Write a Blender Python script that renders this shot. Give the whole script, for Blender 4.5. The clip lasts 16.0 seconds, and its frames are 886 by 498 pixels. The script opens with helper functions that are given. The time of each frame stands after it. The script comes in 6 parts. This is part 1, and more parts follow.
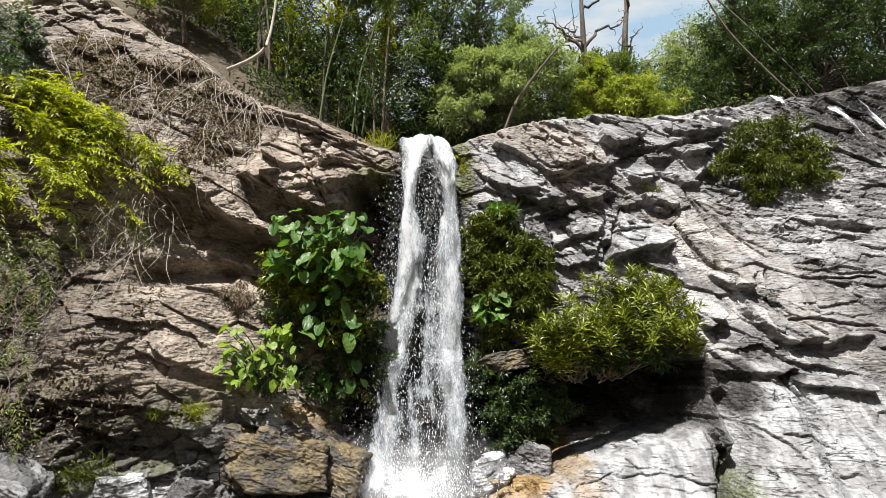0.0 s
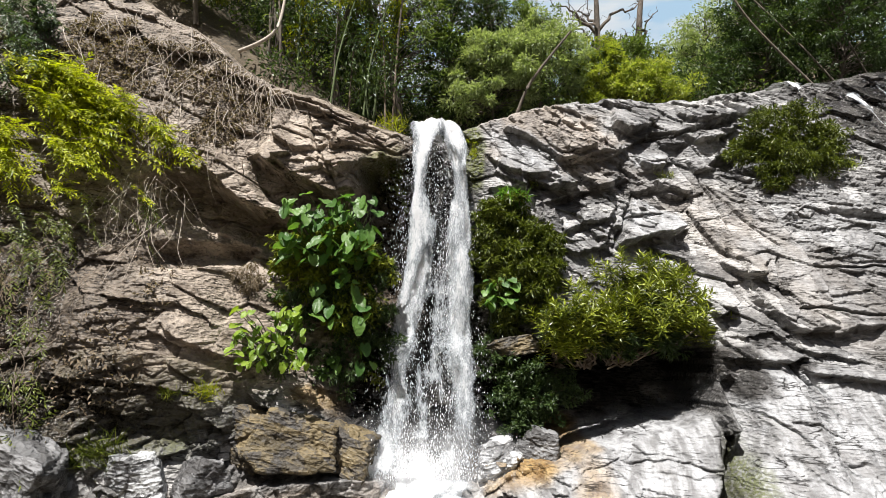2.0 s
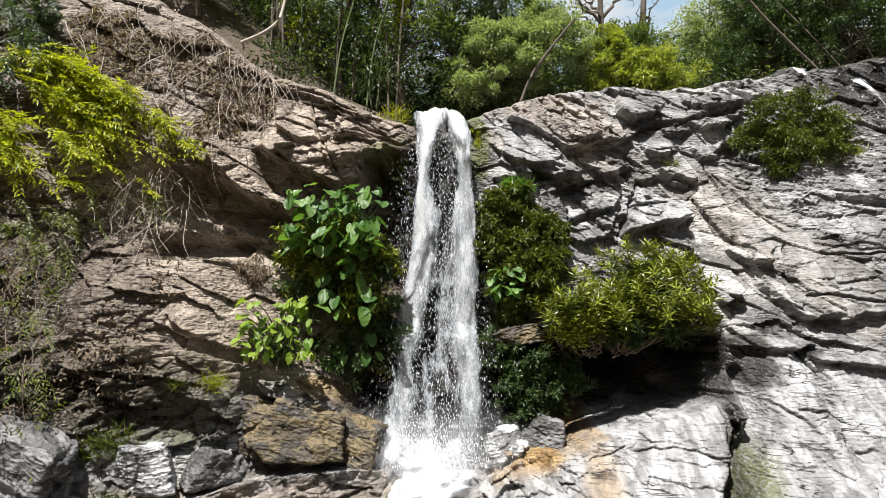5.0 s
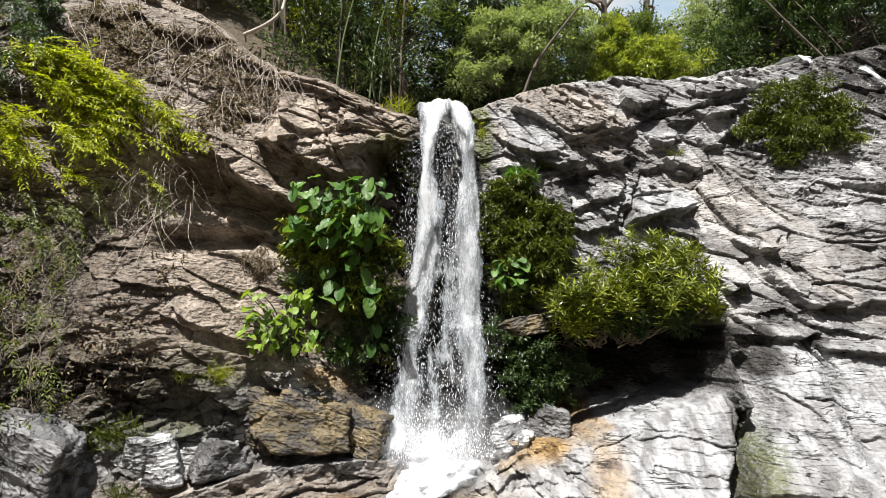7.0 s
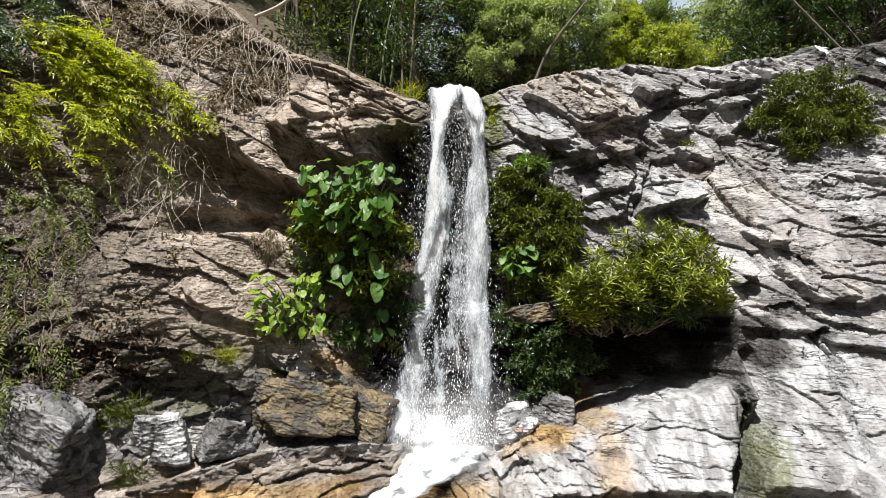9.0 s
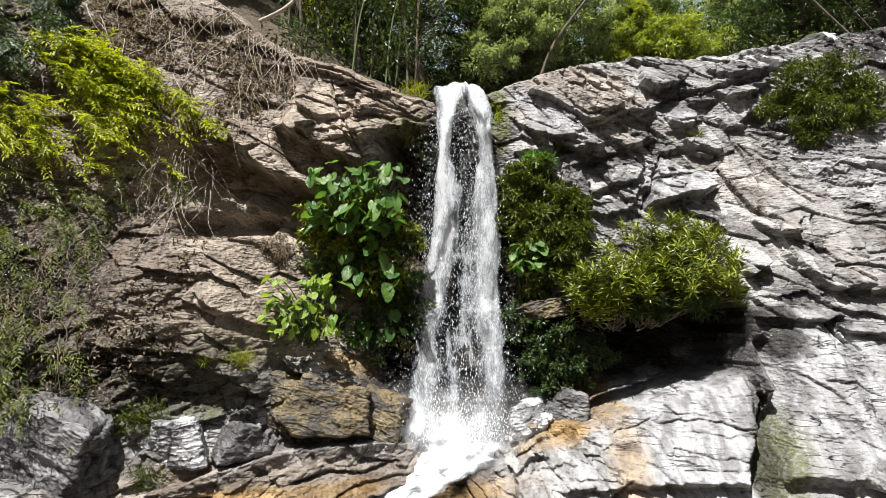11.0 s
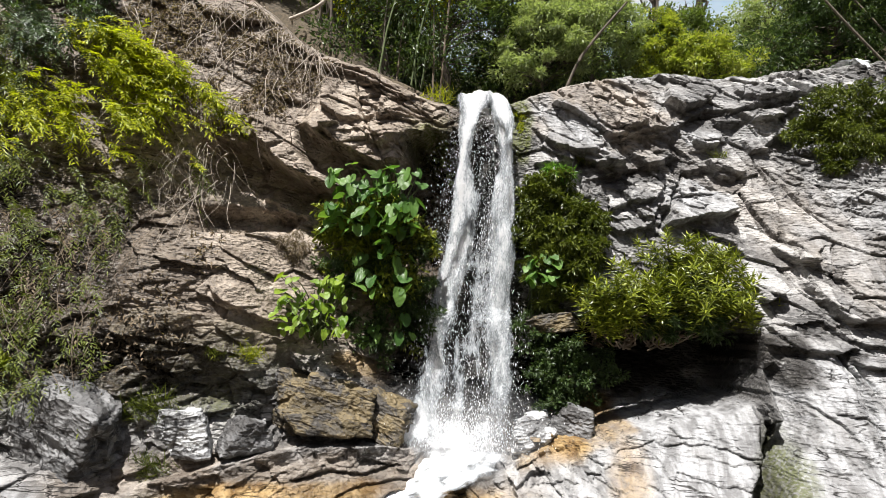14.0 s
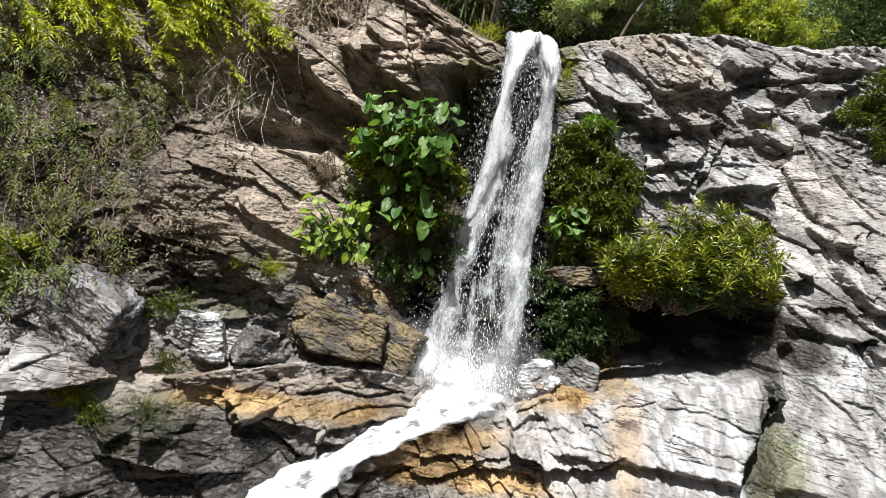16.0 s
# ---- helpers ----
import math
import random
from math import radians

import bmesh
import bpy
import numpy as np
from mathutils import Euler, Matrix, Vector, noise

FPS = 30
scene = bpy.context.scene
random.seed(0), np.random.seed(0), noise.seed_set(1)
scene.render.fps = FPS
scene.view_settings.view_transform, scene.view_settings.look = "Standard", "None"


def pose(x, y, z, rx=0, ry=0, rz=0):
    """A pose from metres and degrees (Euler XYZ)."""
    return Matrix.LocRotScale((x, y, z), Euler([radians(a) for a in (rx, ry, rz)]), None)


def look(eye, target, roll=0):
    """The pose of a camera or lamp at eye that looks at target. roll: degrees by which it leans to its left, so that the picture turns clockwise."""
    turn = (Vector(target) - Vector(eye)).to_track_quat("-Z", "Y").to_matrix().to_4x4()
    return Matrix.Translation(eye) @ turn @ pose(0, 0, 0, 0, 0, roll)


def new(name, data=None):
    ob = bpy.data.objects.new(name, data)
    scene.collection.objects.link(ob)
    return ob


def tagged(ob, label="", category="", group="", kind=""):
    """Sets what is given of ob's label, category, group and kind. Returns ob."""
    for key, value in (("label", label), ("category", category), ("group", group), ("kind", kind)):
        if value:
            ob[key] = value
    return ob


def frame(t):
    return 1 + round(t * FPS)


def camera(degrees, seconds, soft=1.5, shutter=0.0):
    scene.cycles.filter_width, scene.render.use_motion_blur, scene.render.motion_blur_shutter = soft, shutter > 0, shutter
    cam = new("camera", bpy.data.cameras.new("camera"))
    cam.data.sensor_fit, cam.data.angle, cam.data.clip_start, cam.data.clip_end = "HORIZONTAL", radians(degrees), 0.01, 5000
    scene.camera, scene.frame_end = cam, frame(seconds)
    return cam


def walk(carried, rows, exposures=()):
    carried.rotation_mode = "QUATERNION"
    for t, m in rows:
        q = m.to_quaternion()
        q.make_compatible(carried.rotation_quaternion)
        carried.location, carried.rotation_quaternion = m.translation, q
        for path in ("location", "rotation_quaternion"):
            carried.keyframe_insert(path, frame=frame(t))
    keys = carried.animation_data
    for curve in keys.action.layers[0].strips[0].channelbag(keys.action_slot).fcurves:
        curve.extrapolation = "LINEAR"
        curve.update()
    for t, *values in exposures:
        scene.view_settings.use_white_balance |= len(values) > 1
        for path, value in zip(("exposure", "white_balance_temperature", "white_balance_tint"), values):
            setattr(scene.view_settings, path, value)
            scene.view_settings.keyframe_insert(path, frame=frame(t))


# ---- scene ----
cam = camera(69.5, 16.0, soft=0.6)
# seconds, eye (x, y, z), pitch, roll, yaw
PATH = [
    (0, 0.037, 0.073, 1.650, 11.83, 0.05, 0.19),
    (0.5, 0.035, 0.072, 1.646, 11.54, 0.69, 0.85),
    (1, 0.025, 0.080, 1.643, 11.24, 0.84, 0.97),
    (1.5, 0.011, 0.083, 1.633, 10.99, 0.93, 0.92),
    (2, 0.028, 0.085, 1.644, 10.47, 0.81, 1.05),
    (2.5, 0.011, 0.082, 1.621, 10.30, 0.86, 1.01),
    (3, 0.015, 0.082, 1.625, 10.09, 0.99, 0.97),
    (3.5, 0.014, 0.090, 1.622, 10.40, 0.92, 0.89),
    (4, 0.024, 0.088, 1.631, 10.27, 0.91, 1.04),
    (4.5, 0.021, 0.084, 1.632, 9.88, 0.62, 1.21),
    (7, 0.001, 0.093, 1.606, 8.96, 0.07, 1.74),
    (7.5, 0.051, 0.085, 1.635, 8.18, 0.84, 2.12),
    (8, -0.006, 0.087, 1.585, 7.73, 1.52, 2.30),
    (8.5, -0.004, 0.088, 1.590, 7.75, 1.49, 2.38),
    (9, -0.003, 0.087, 1.599, 7.75, 1.27, 2.44),
    (11.5, 0.002, 0.085, 1.592, 7.47, -0.28, 3.42),
    (12, 0.015, 0.080, 1.617, 6.57, -0.18, 3.50),
    (12.5, 0.005, 0.104, 1.564, 6.86, 1.55, 3.90),
    (13, 0.004, 0.117, 1.573, 8.39, 0.93, 4.48),
    (13.5, -0.009, 0.096, 1.607, 9.58, -0.67, 4.46),
    (14, 0.058, 0.051, 1.702, 7.66, 3.52, 4.92),
    (14.5, -0.037, 0.030, 1.575, 4.41, 9.07, 7.61),
    (15, -0.016, 0.031, 1.579, 3.50, 11.13, 7.39),
    (15.5, -0.035, 0.034, 1.581, 3.42, 10.91, 6.20),
    (16, 0.084, 0.061, 1.651, 2.15, 10.68, 6.59),
]
walk(cam, [(t, pose(x, y, z, 0, 0, yaw) @ pose(0, 0, 0, 90 + pitch, 0, 0) @ pose(0, 0, 0, 0, 0, roll)) for t, x, y, z, pitch, roll, yaw in PATH])

# ---- light: high tropical sun, clear sky ----
SUN_WAY = Vector((-0.16, -0.37, 0.91)).normalized()
world = bpy.data.worlds.new("sky")
scene.world = world
world.use_nodes = True
sky = world.node_tree.nodes.new("ShaderNodeTexSky")
sky.sky_type, sky.sun_disc = "NISHITA", False
sky.air_density, sky.dust_density = 1.0, 4.0
sky.sun_elevation = math.asin(SUN_WAY.z)
sky.sun_rotation = math.atan2(SUN_WAY.x, SUN_WAY.y)
backdrop_node = world.node_tree.nodes["Background"]
backdrop_node.inputs["Strength"].default_value = 0.03
world.node_tree.links.new(sky.outputs["Color"], backdrop_node.inputs["Color"])
sun = new("sun", bpy.data.lights.new("sun", "SUN"))
sun.data.energy, sun.data.angle, sun.data.color = 5.0, radians(0.55), (1.0, 0.97, 0.94)
sun.matrix_world = look(SUN_WAY * 60, (0, 0, 0))
scene.view_settings.exposure = 1.02


# ---- materials ----
def material(name):
    m = bpy.data.materials.new(name)
    m.use_nodes = True
    return m, m.node_tree, m.node_tree.nodes["Principled BSDF"]


def node(tree, kind, values=(), links=(), operation="", data_type="", blend_type="", attribute_name=""):
    n = tree.nodes.new(kind)
    if operation:
        n.operation = operation
    if data_type:
        n.data_type = data_type
    if blend_type:
        n.blend_type = blend_type
    if attribute_name:
        n.attribute_name = attribute_name
    for key, value in values:
        n.inputs[key].default_value = value
    for key, socket in links:
        tree.links.new(socket, n.inputs[key])
    return n


def noise_tex(tree, scale, detail=5.0, rough=0.6, vector=None, distort=0.0):
    n = node(tree, "ShaderNodeTexNoise", [("Scale", scale), ("Detail", detail), ("Roughness", rough), ("Distortion", distort)])
    if vector is not None:
        tree.links.new(vector, n.inputs["Vector"])
    return n.outputs["Fac"]


def span(tree, socket, a, b, lo=0.0, hi=1.0):
    n = node(tree, "ShaderNodeMapRange", [("From Min", a), ("From Max", b), ("To Min", lo), ("To Max", hi)], [("Value", socket)])
    return n.outputs["Result"]


def blend(tree, fac, a, b, how="MIX"):
    n = node(tree, "ShaderNodeMix", data_type="RGBA", blend_type=how)
    for slot, v in ((0, fac), (6, a), (7, b)):
        if isinstance(v, (int, float)):
            n.inputs[slot].default_value = v
        elif isinstance(v, tuple):
            n.inputs[slot].default_value = (*v, 1.0)
        else:
            tree.links.new(v, n.inputs[slot])
    return n.outputs[2]


def times(tree, a, b, how="MULTIPLY"):
    n = node(tree, "ShaderNodeMath", operation=how)
    for slot, v in ((0, a), (1, b)):
        if isinstance(v, (int, float)):
            n.inputs[slot].default_value = v
        else:
            tree.links.new(v, n.inputs[slot])
    return n.outputs[0]


def attr(tree, name):
    return node(tree, "ShaderNodeAttribute", attribute_name=name).outputs["Fac"]


def place_vector(tree, scale=(1, 1, 1), turn=(0, 0, 0)):
    tc = node(tree, "ShaderNodeTexCoord")
    mp = node(tree, "ShaderNodeMapping", [("Scale", scale), ("Rotation", tuple(radians(a) for a in turn))], [("Vector", tc.outputs["Object"])])
    return mp.outputs["Vector"]


def bump(tree, shader, height, strength, distance, before=None):
    b = node(tree, "ShaderNodeBump", [("Strength", strength), ("Distance", distance)], [("Height", height)])
    if before is not None:
        tree.links.new(before, b.inputs["Normal"])
    tree.links.new(b.outputs["Normal"], shader.inputs["Normal"])
    return b.outputs["Normal"]


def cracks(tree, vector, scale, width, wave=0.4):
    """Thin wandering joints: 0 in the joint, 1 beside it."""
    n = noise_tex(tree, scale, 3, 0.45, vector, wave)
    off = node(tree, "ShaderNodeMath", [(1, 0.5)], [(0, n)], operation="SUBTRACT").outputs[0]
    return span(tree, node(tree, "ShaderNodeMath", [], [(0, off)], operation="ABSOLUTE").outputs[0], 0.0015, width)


def chips(tree, vector, scale):
    """Cells of broken rock: the distance within each, and a random tone for each."""
    n = node(tree, "ShaderNodeTexVoronoi", [("Scale", scale), ("Randomness", 1.0)], [("Vector", vector)])
    tone = node(tree, "ShaderNodeSeparateColor", [], [("Color", n.outputs["Color"])])
    return n.outputs["Distance"], tone.outputs[0]


def bent_vector(tree, vector, scale, amount):
    """The same place, shaken by noise, so that joints and cells run ragged."""
    n = node(tree, "ShaderNodeTexNoise", [("Scale", scale), ("Detail", 1.5), ("Roughness", 0.5)], [("Vector", vector)])
    off = node(tree, "ShaderNodeVectorMath", [(1, (0.5, 0.5, 0.5))], [(0, n.outputs["Color"])], operation="SUBTRACT").outputs[0]
    far = node(tree, "ShaderNodeVectorMath", [("Scale", amount)], [(0, off)], operation="SCALE").outputs[0]
    return node(tree, "ShaderNodeVectorMath", [], [(0, vector), (1, far)], operation="ADD").outputs[0]


def rock_material(name, dark, mid, light, gloss=0.5, use_attr=True, size=1.0):
    """Broken schist: each chip its own tone, dark joints, pale scuffs, and the stains, shade and sheen given by the
    mesh's attributes.
    """
    m, tree, sh = material(name)
    v = place_vector(tree)
    steep = bent_vector(tree, place_vector(tree, (1.0, 1.0, 2.2), (0, 38, 0)), 2.0, 0.35)
    level = bent_vector(tree, place_vector(tree, (1.0, 1.0, 2.8), (0, 8, 0)), 3.0, 0.25)
    big = noise_tex(tree, 0.9 * size, 5, 0.6, v, 0.3)
    mids = noise_tex(tree, 2.6 * size, 7, 0.66, v, 0.8)
    fine = noise_tex(tree, 17.0 * size, 8, 0.72, v, 0.3)
    grain = noise_tex(tree, 70.0 * size, 5, 0.75, v)
    blotch = noise_tex(tree, 6.5 * size, 6, 0.7, v, 0.6)
    dist1, tone1 = chips(tree, steep, 2.6 * size)
    dist2, tone2 = chips(tree, level, 7.0 * size)
    dist3, _ = chips(tree, v, 15.0 * size)
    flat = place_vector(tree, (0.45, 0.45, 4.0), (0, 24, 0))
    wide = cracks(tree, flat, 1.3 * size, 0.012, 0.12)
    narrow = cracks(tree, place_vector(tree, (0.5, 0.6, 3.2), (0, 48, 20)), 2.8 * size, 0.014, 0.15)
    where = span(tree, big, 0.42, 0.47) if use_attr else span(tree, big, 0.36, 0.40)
    if use_attr:
        tone1 = attr(tree, "tone")
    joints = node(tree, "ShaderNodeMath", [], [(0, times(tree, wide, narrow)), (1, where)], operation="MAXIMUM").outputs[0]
    col = blend(tree, span(tree, big, 0.36, 0.64), dark, mid)
    coal = (0.055, 0.052, 0.05)
    col = blend(tree, times(tree, span(tree, tone1, 0.57, 0.78), 0.85), col, light)
    col = blend(tree, times(tree, span(tree, tone1, 0.46, 0.22), 0.75), col, coal)
    col = blend(tree, times(tree, span(tree, tone2, 0.7, 0.9), 0.4), col, light)
    col = blend(tree, times(tree, span(tree, tone2, 0.25, 0.1), 0.4), col, coal)
    col = blend(tree, times(tree, span(tree, mids, 0.42, 0.38), 0.7), col, coal)
    col = blend(tree, times(tree, span(tree, mids, 0.57, 0.62), 0.6), col, light)
    col = blend(tree, times(tree, span(tree, fine, 0.43, 0.36), 0.5), col, coal)
    col = blend(tree, times(tree, span(tree, fine, 0.57, 0.65), 0.4), col, light)
    col = blend(tree, times(tree, span(tree, blotch, 0.38, 0.33), 0.6), col, (0.045, 0.042, 0.038))
    col = blend(tree, times(tree, span(tree, grain, 0.45, 0.36), 0.25), col, coal)
    rough = span(tree, fine, 0.3, 0.7, gloss - 0.14, gloss + 0.16)
    relief = 1.0
    if use_attr:
        tan, pale, ochre, wet_shade, moss = (attr(tree, k) for k in ("tan", "pale", "ochre", "wet_shade", "moss"))
        warm = blend(tree, span(tree, mids, 0.36, 0.62), (0.15, 0.118, 0.088), (0.40, 0.335, 0.265))
        warm = blend(tree, times(tree, span(tree, tone1, 0.42, 0.2), 0.6), warm, (0.14, 0.108, 0.08))
        warm = blend(tree, times(tree, span(tree, tone1, 0.55, 0.8), 0.5), warm, (0.48, 0.405, 0.325))
        warm = blend(tree, times(tree, span(tree, fine, 0.46, 0.36), 0.8), warm, (0.085, 0.066, 0.05))
        warm = blend(tree, times(tree, span(tree, blotch, 0.58, 0.68), 0.5), warm, (0.46, 0.40, 0.33))
        col = blend(tree, times(tree, tan, 0.9), col, warm)
        wash = noise_tex(tree, 2.2, 6, 0.6, place_vector(tree, (2.6, 1.0, 0.6), (0, -12, 0)), 0.5)
        white = blend(tree, span(tree, wash, 0.40, 0.58), (0.17, 0.17, 0.17), (0.385, 0.39, 0.395))
        white = blend(tree, times(tree, span(tree, tone1, 0.4, 0.2), 0.5), white, (0.25, 0.245, 0.24))
        white = blend(tree, times(tree, span(tree, fine, 0.42, 0.36), 0.5), white, (0.14, 0.135, 0.13))
        white = blend(tree, times(tree, span(tree, grain, 0.47, 0.38), 0.35), white, (0.2, 0.195, 0.19))
        col = blend(tree, pale, col, white)
        rust = blend(tree, span(tree, mids, 0.38, 0.62), (0.19, 0.105, 0.03), (0.46, 0.32, 0.14))
        rust = blend(tree, times(tree, span(tree, fine, 0.47, 0.36), 0.7), rust, (0.07, 0.045, 0.02))
        col = blend(tree, times(tree, ochre, span(tree, wash, 0.2, 0.42)), col, rust)
        mossy = blend(tree, fine, (0.03, 0.045, 0.012), (0.14, 0.15, 0.03))
        col = blend(tree, times(tree, moss, span(tree, fine, 0.38, 0.52)), col, mossy)
        # Leaf soil, its dark tone also standing in for shade on the left.
        humus_shade = blend(tree, span(tree, fine, 0.4, 0.62), (0.045, 0.035, 0.026), (0.20, 0.16, 0.12))
        col = blend(tree, times(tree, attr(tree, "soil_shade"), span(tree, blotch, 0.36, 0.5, 0.5, 1.0)), col, humus_shade)
        # Wet rock and the painted shade of hollow and bank share this darkening.
        dimmed = blend(tree, 1.0, col, (0.22, 0.21, 0.20), "MULTIPLY")
        col = blend(tree, wet_shade, col, dimmed)
        rough = times(tree, rough, span(tree, wet_shade, 0.0, 1.0, 1.0, 0.4))
        relief = span(tree, pale, 0.0, 1.0, 1.0, 0.45)
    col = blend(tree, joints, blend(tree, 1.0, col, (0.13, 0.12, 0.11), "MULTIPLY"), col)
    tree.links.new(col, sh.inputs["Base Color"])
    tree.links.new(rough, sh.inputs["Roughness"])
    sh.inputs["Specular IOR Level"].default_value = 0.3
    n1 = bump(tree, sh, times(tree, times(tree, dist1, 0.5), times(tree, dist2, 0.5), "ADD"), 0.8, 0.08)
    n2 = bump(tree, sh, joints, 0.8, 0.04, n1)
    n3 = bump(tree, sh, times(tree, times(tree, dist3, relief), times(tree, fine, 0.8), "ADD"), 0.8, 0.028, n2)
    bump(tree, sh, grain, 0.6, 0.012, n3)
    return m


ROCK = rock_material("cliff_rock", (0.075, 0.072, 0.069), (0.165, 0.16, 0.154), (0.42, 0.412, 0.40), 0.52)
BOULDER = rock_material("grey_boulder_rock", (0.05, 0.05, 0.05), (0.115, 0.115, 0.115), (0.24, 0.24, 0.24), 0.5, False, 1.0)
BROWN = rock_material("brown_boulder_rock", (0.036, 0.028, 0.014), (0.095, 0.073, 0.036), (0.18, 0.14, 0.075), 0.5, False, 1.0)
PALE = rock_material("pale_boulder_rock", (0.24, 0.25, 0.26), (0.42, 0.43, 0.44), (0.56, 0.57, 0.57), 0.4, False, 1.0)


def earth_material():
    m, tree, sh = material("forest_soil")
    v = place_vector(tree)
    a, b = noise_tex(tree, 0.7, 6, 0.6, v), noise_tex(tree, 14.0, 8, 0.7, v)
    col = blend(tree, span(tree, a, 0.35, 0.65), (0.035, 0.028, 0.018), (0.09, 0.07, 0.042))
    col = blend(tree, span(tree, b, 0.45, 0.7), col, (0.15, 0.112, 0.07))
    tree.links.new(col, sh.inputs["Base Color"])
    sh.inputs["Roughness"].default_value = 0.9
    bump(tree, sh, b, 0.8, 0.06)
    return m


SOIL = earth_material()


def leaf_material(name, dark, light, through_light=0.45, gloss=0.4, odd=None):
    """Leaves: colour varies leaf by leaf; light shines through them."""
    m, tree, sh = material(name)
    rnd = node(tree, "ShaderNodeNewGeometry").outputs["Random Per Island"]
    patch = noise_tex(tree, 1.1, 3, 0.6, place_vector(tree))
    mixed = times(tree, times(tree, rnd, 0.6), times(tree, patch, 0.6), "ADD")
    col = blend(tree, span(tree, mixed, 0.25, 0.75), dark, light)
    if odd:
        col = blend(tree, span(tree, rnd, 0.93, 0.96), col, odd)
    tree.links.new(col, sh.inputs["Base Color"])
    sh.inputs["Roughness"].default_value = gloss
    sh.inputs["Specular IOR Level"].default_value = 0.35
    glow = node(tree, "ShaderNodeBsdfTranslucent", [], [("Color", blend(tree, 1.0, col, (1.35, 1.45, 0.6), "MULTIPLY"))])
    mix = node(tree, "ShaderNodeMixShader", [(0, through_light)], [(1, sh.outputs[0]), (2, glow.outputs[0])])
    tree.links.new(mix.outputs[0], tree.nodes["Material Output"].inputs["Surface"])
    return m


LEAF_FOREST = leaf_material("forest_leaves", (0.035, 0.055, 0.015), (0.15, 0.20, 0.05))
# Dark foliage; below the broad bush it also carries painted shade.
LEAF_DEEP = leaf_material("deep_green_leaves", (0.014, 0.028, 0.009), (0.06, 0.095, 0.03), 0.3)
LEAF_LIME = leaf_material("lime_green_leaves", (0.10, 0.14, 0.02), (0.32, 0.35, 0.06), 0.45)
LEAF_HAZE = leaf_material("grey_green_leaves", (0.125, 0.16, 0.08), (0.31, 0.36, 0.18), 0.45)
LEAF_BAMBOO = leaf_material("bamboo_leaves", (0.10, 0.13, 0.008), (0.42, 0.44, 0.02), 0.42)
LEAF_TARO = leaf_material("taro_leaves", (0.06, 0.14, 0.02), (0.16, 0.29, 0.05), 0.4, 0.35)
LEAF_OLEANDER = leaf_material("narrow_bush_leaves", (0.022, 0.04, 0.007), (0.25, 0.285, 0.03), 0.16, 0.34)
LEAF_OLIVE = leaf_material("olive_leaves", (0.018, 0.032, 0.006), (0.125, 0.15, 0.022), 0.25, 0.4)
LEAF_DRY = leaf_material("dry_leaves", (0.06, 0.045, 0.028), (0.22, 0.17, 0.115), 0.2, 0.8)


def bark_material(name, a, b, scale=18.0):
    m, tree, sh = material(name)
    n = noise_tex(tree, scale, 6, 0.7, place_vector(tree, (1, 1, 0.25)))
    tree.links.new(blend(tree, span(tree, n, 0.35, 0.65), a, b), sh.inputs["Base Color"])
    sh.inputs["Roughness"].default_value = 0.85
    bump(tree, sh, n, 0.7, 0.03)
    return m


BARK = bark_material("tree_bark", (0.05, 0.04, 0.03), (0.16, 0.13, 0.10))
BARK_PALE = bark_material("pale_root_bark", (0.28, 0.24, 0.19), (0.5, 0.45, 0.38))
TWIG = bark_material("dry_twig", (0.075, 0.055, 0.038), (0.21, 0.165, 0.12), 30.0)
TWIG_PALE = bark_material("bleached_twig", (0.26, 0.22, 0.18), (0.48, 0.42, 0.35), 30.0)
STEM = bark_material("green_stem", (0.045, 0.065, 0.02), (0.10, 0.13, 0.045), 20.0)


def white_water(name, streak, clear, full, hole, flowing=False, soft=0.22, relief=1.0):
    """Aerated water: white where it is dense, holes between the streaks."""
    m, tree, sh = material(name)
    v = place_vector(tree, streak)
    if flowing:
        v = node(tree, "ShaderNodeCombineXYZ", [], [(0, times(tree, attr(tree, "flow_u"), streak[0])), (1, times(tree, attr(tree, "flow_v"), streak[1]))]).outputs[0]
    n1, n2 = noise_tex(tree, 4.0, 6, 0.7, v, 0.6), noise_tex(tree, 19.0, 5, 0.75, v, 0.3)
    dens = attr(tree, "dens")
    ragged = times(tree, times(tree, n1, 0.56), times(tree, n2, 0.56), "ADD")
    level = times(tree, dens, ragged, "ADD")
    alpha = span(tree, level, hole, hole + soft)
    tree.links.new(blend(tree, span(tree, level, hole + 0.15, full), (0.50, 0.54, 0.57), (0.90, 0.91, 0.92)), sh.inputs["Base Color"])
    tree.links.new(times(tree, alpha, clear), sh.inputs["Alpha"])
    sh.inputs["Roughness"].default_value = 0.3
    bump(tree, sh, ragged, relief, 0.12)
    return m


FALL_WATER = white_water("falling_water", (3.0, 3.0, 0.9), 0.97, 1.15, 0.83, False, 0.18)
FOAM_WATER = white_water("foaming_water", (0.5, 1.6, 1.0), 0.98, 1.35, 0.86, True, 0.5, 0.35)


def mist_material():
    m, tree, sh = material("water_mist")
    n = noise_tex(tree, 3.5, 5, 0.6, place_vector(tree))
    tree.links.new(times(tree, attr(tree, "dens"), span(tree, n, 0.3, 0.75)), sh.inputs["Alpha"])
    sh.inputs["Base Color"].default_value = (0.85, 0.87, 0.89, 1)
    sh.inputs["Roughness"].default_value = 1.0
    return m


MIST = mist_material()


def drop_material():
    m, tree, sh = material("water_drops")
    sh.inputs["Base Color"].default_value = (0.92, 0.94, 0.96, 1)
    sh.inputs["Roughness"].default_value = 0.2
    return m


DROPS = drop_material()


# ---- mesh tools ----
TABLE = np.random.default_rng(77).random(65536)


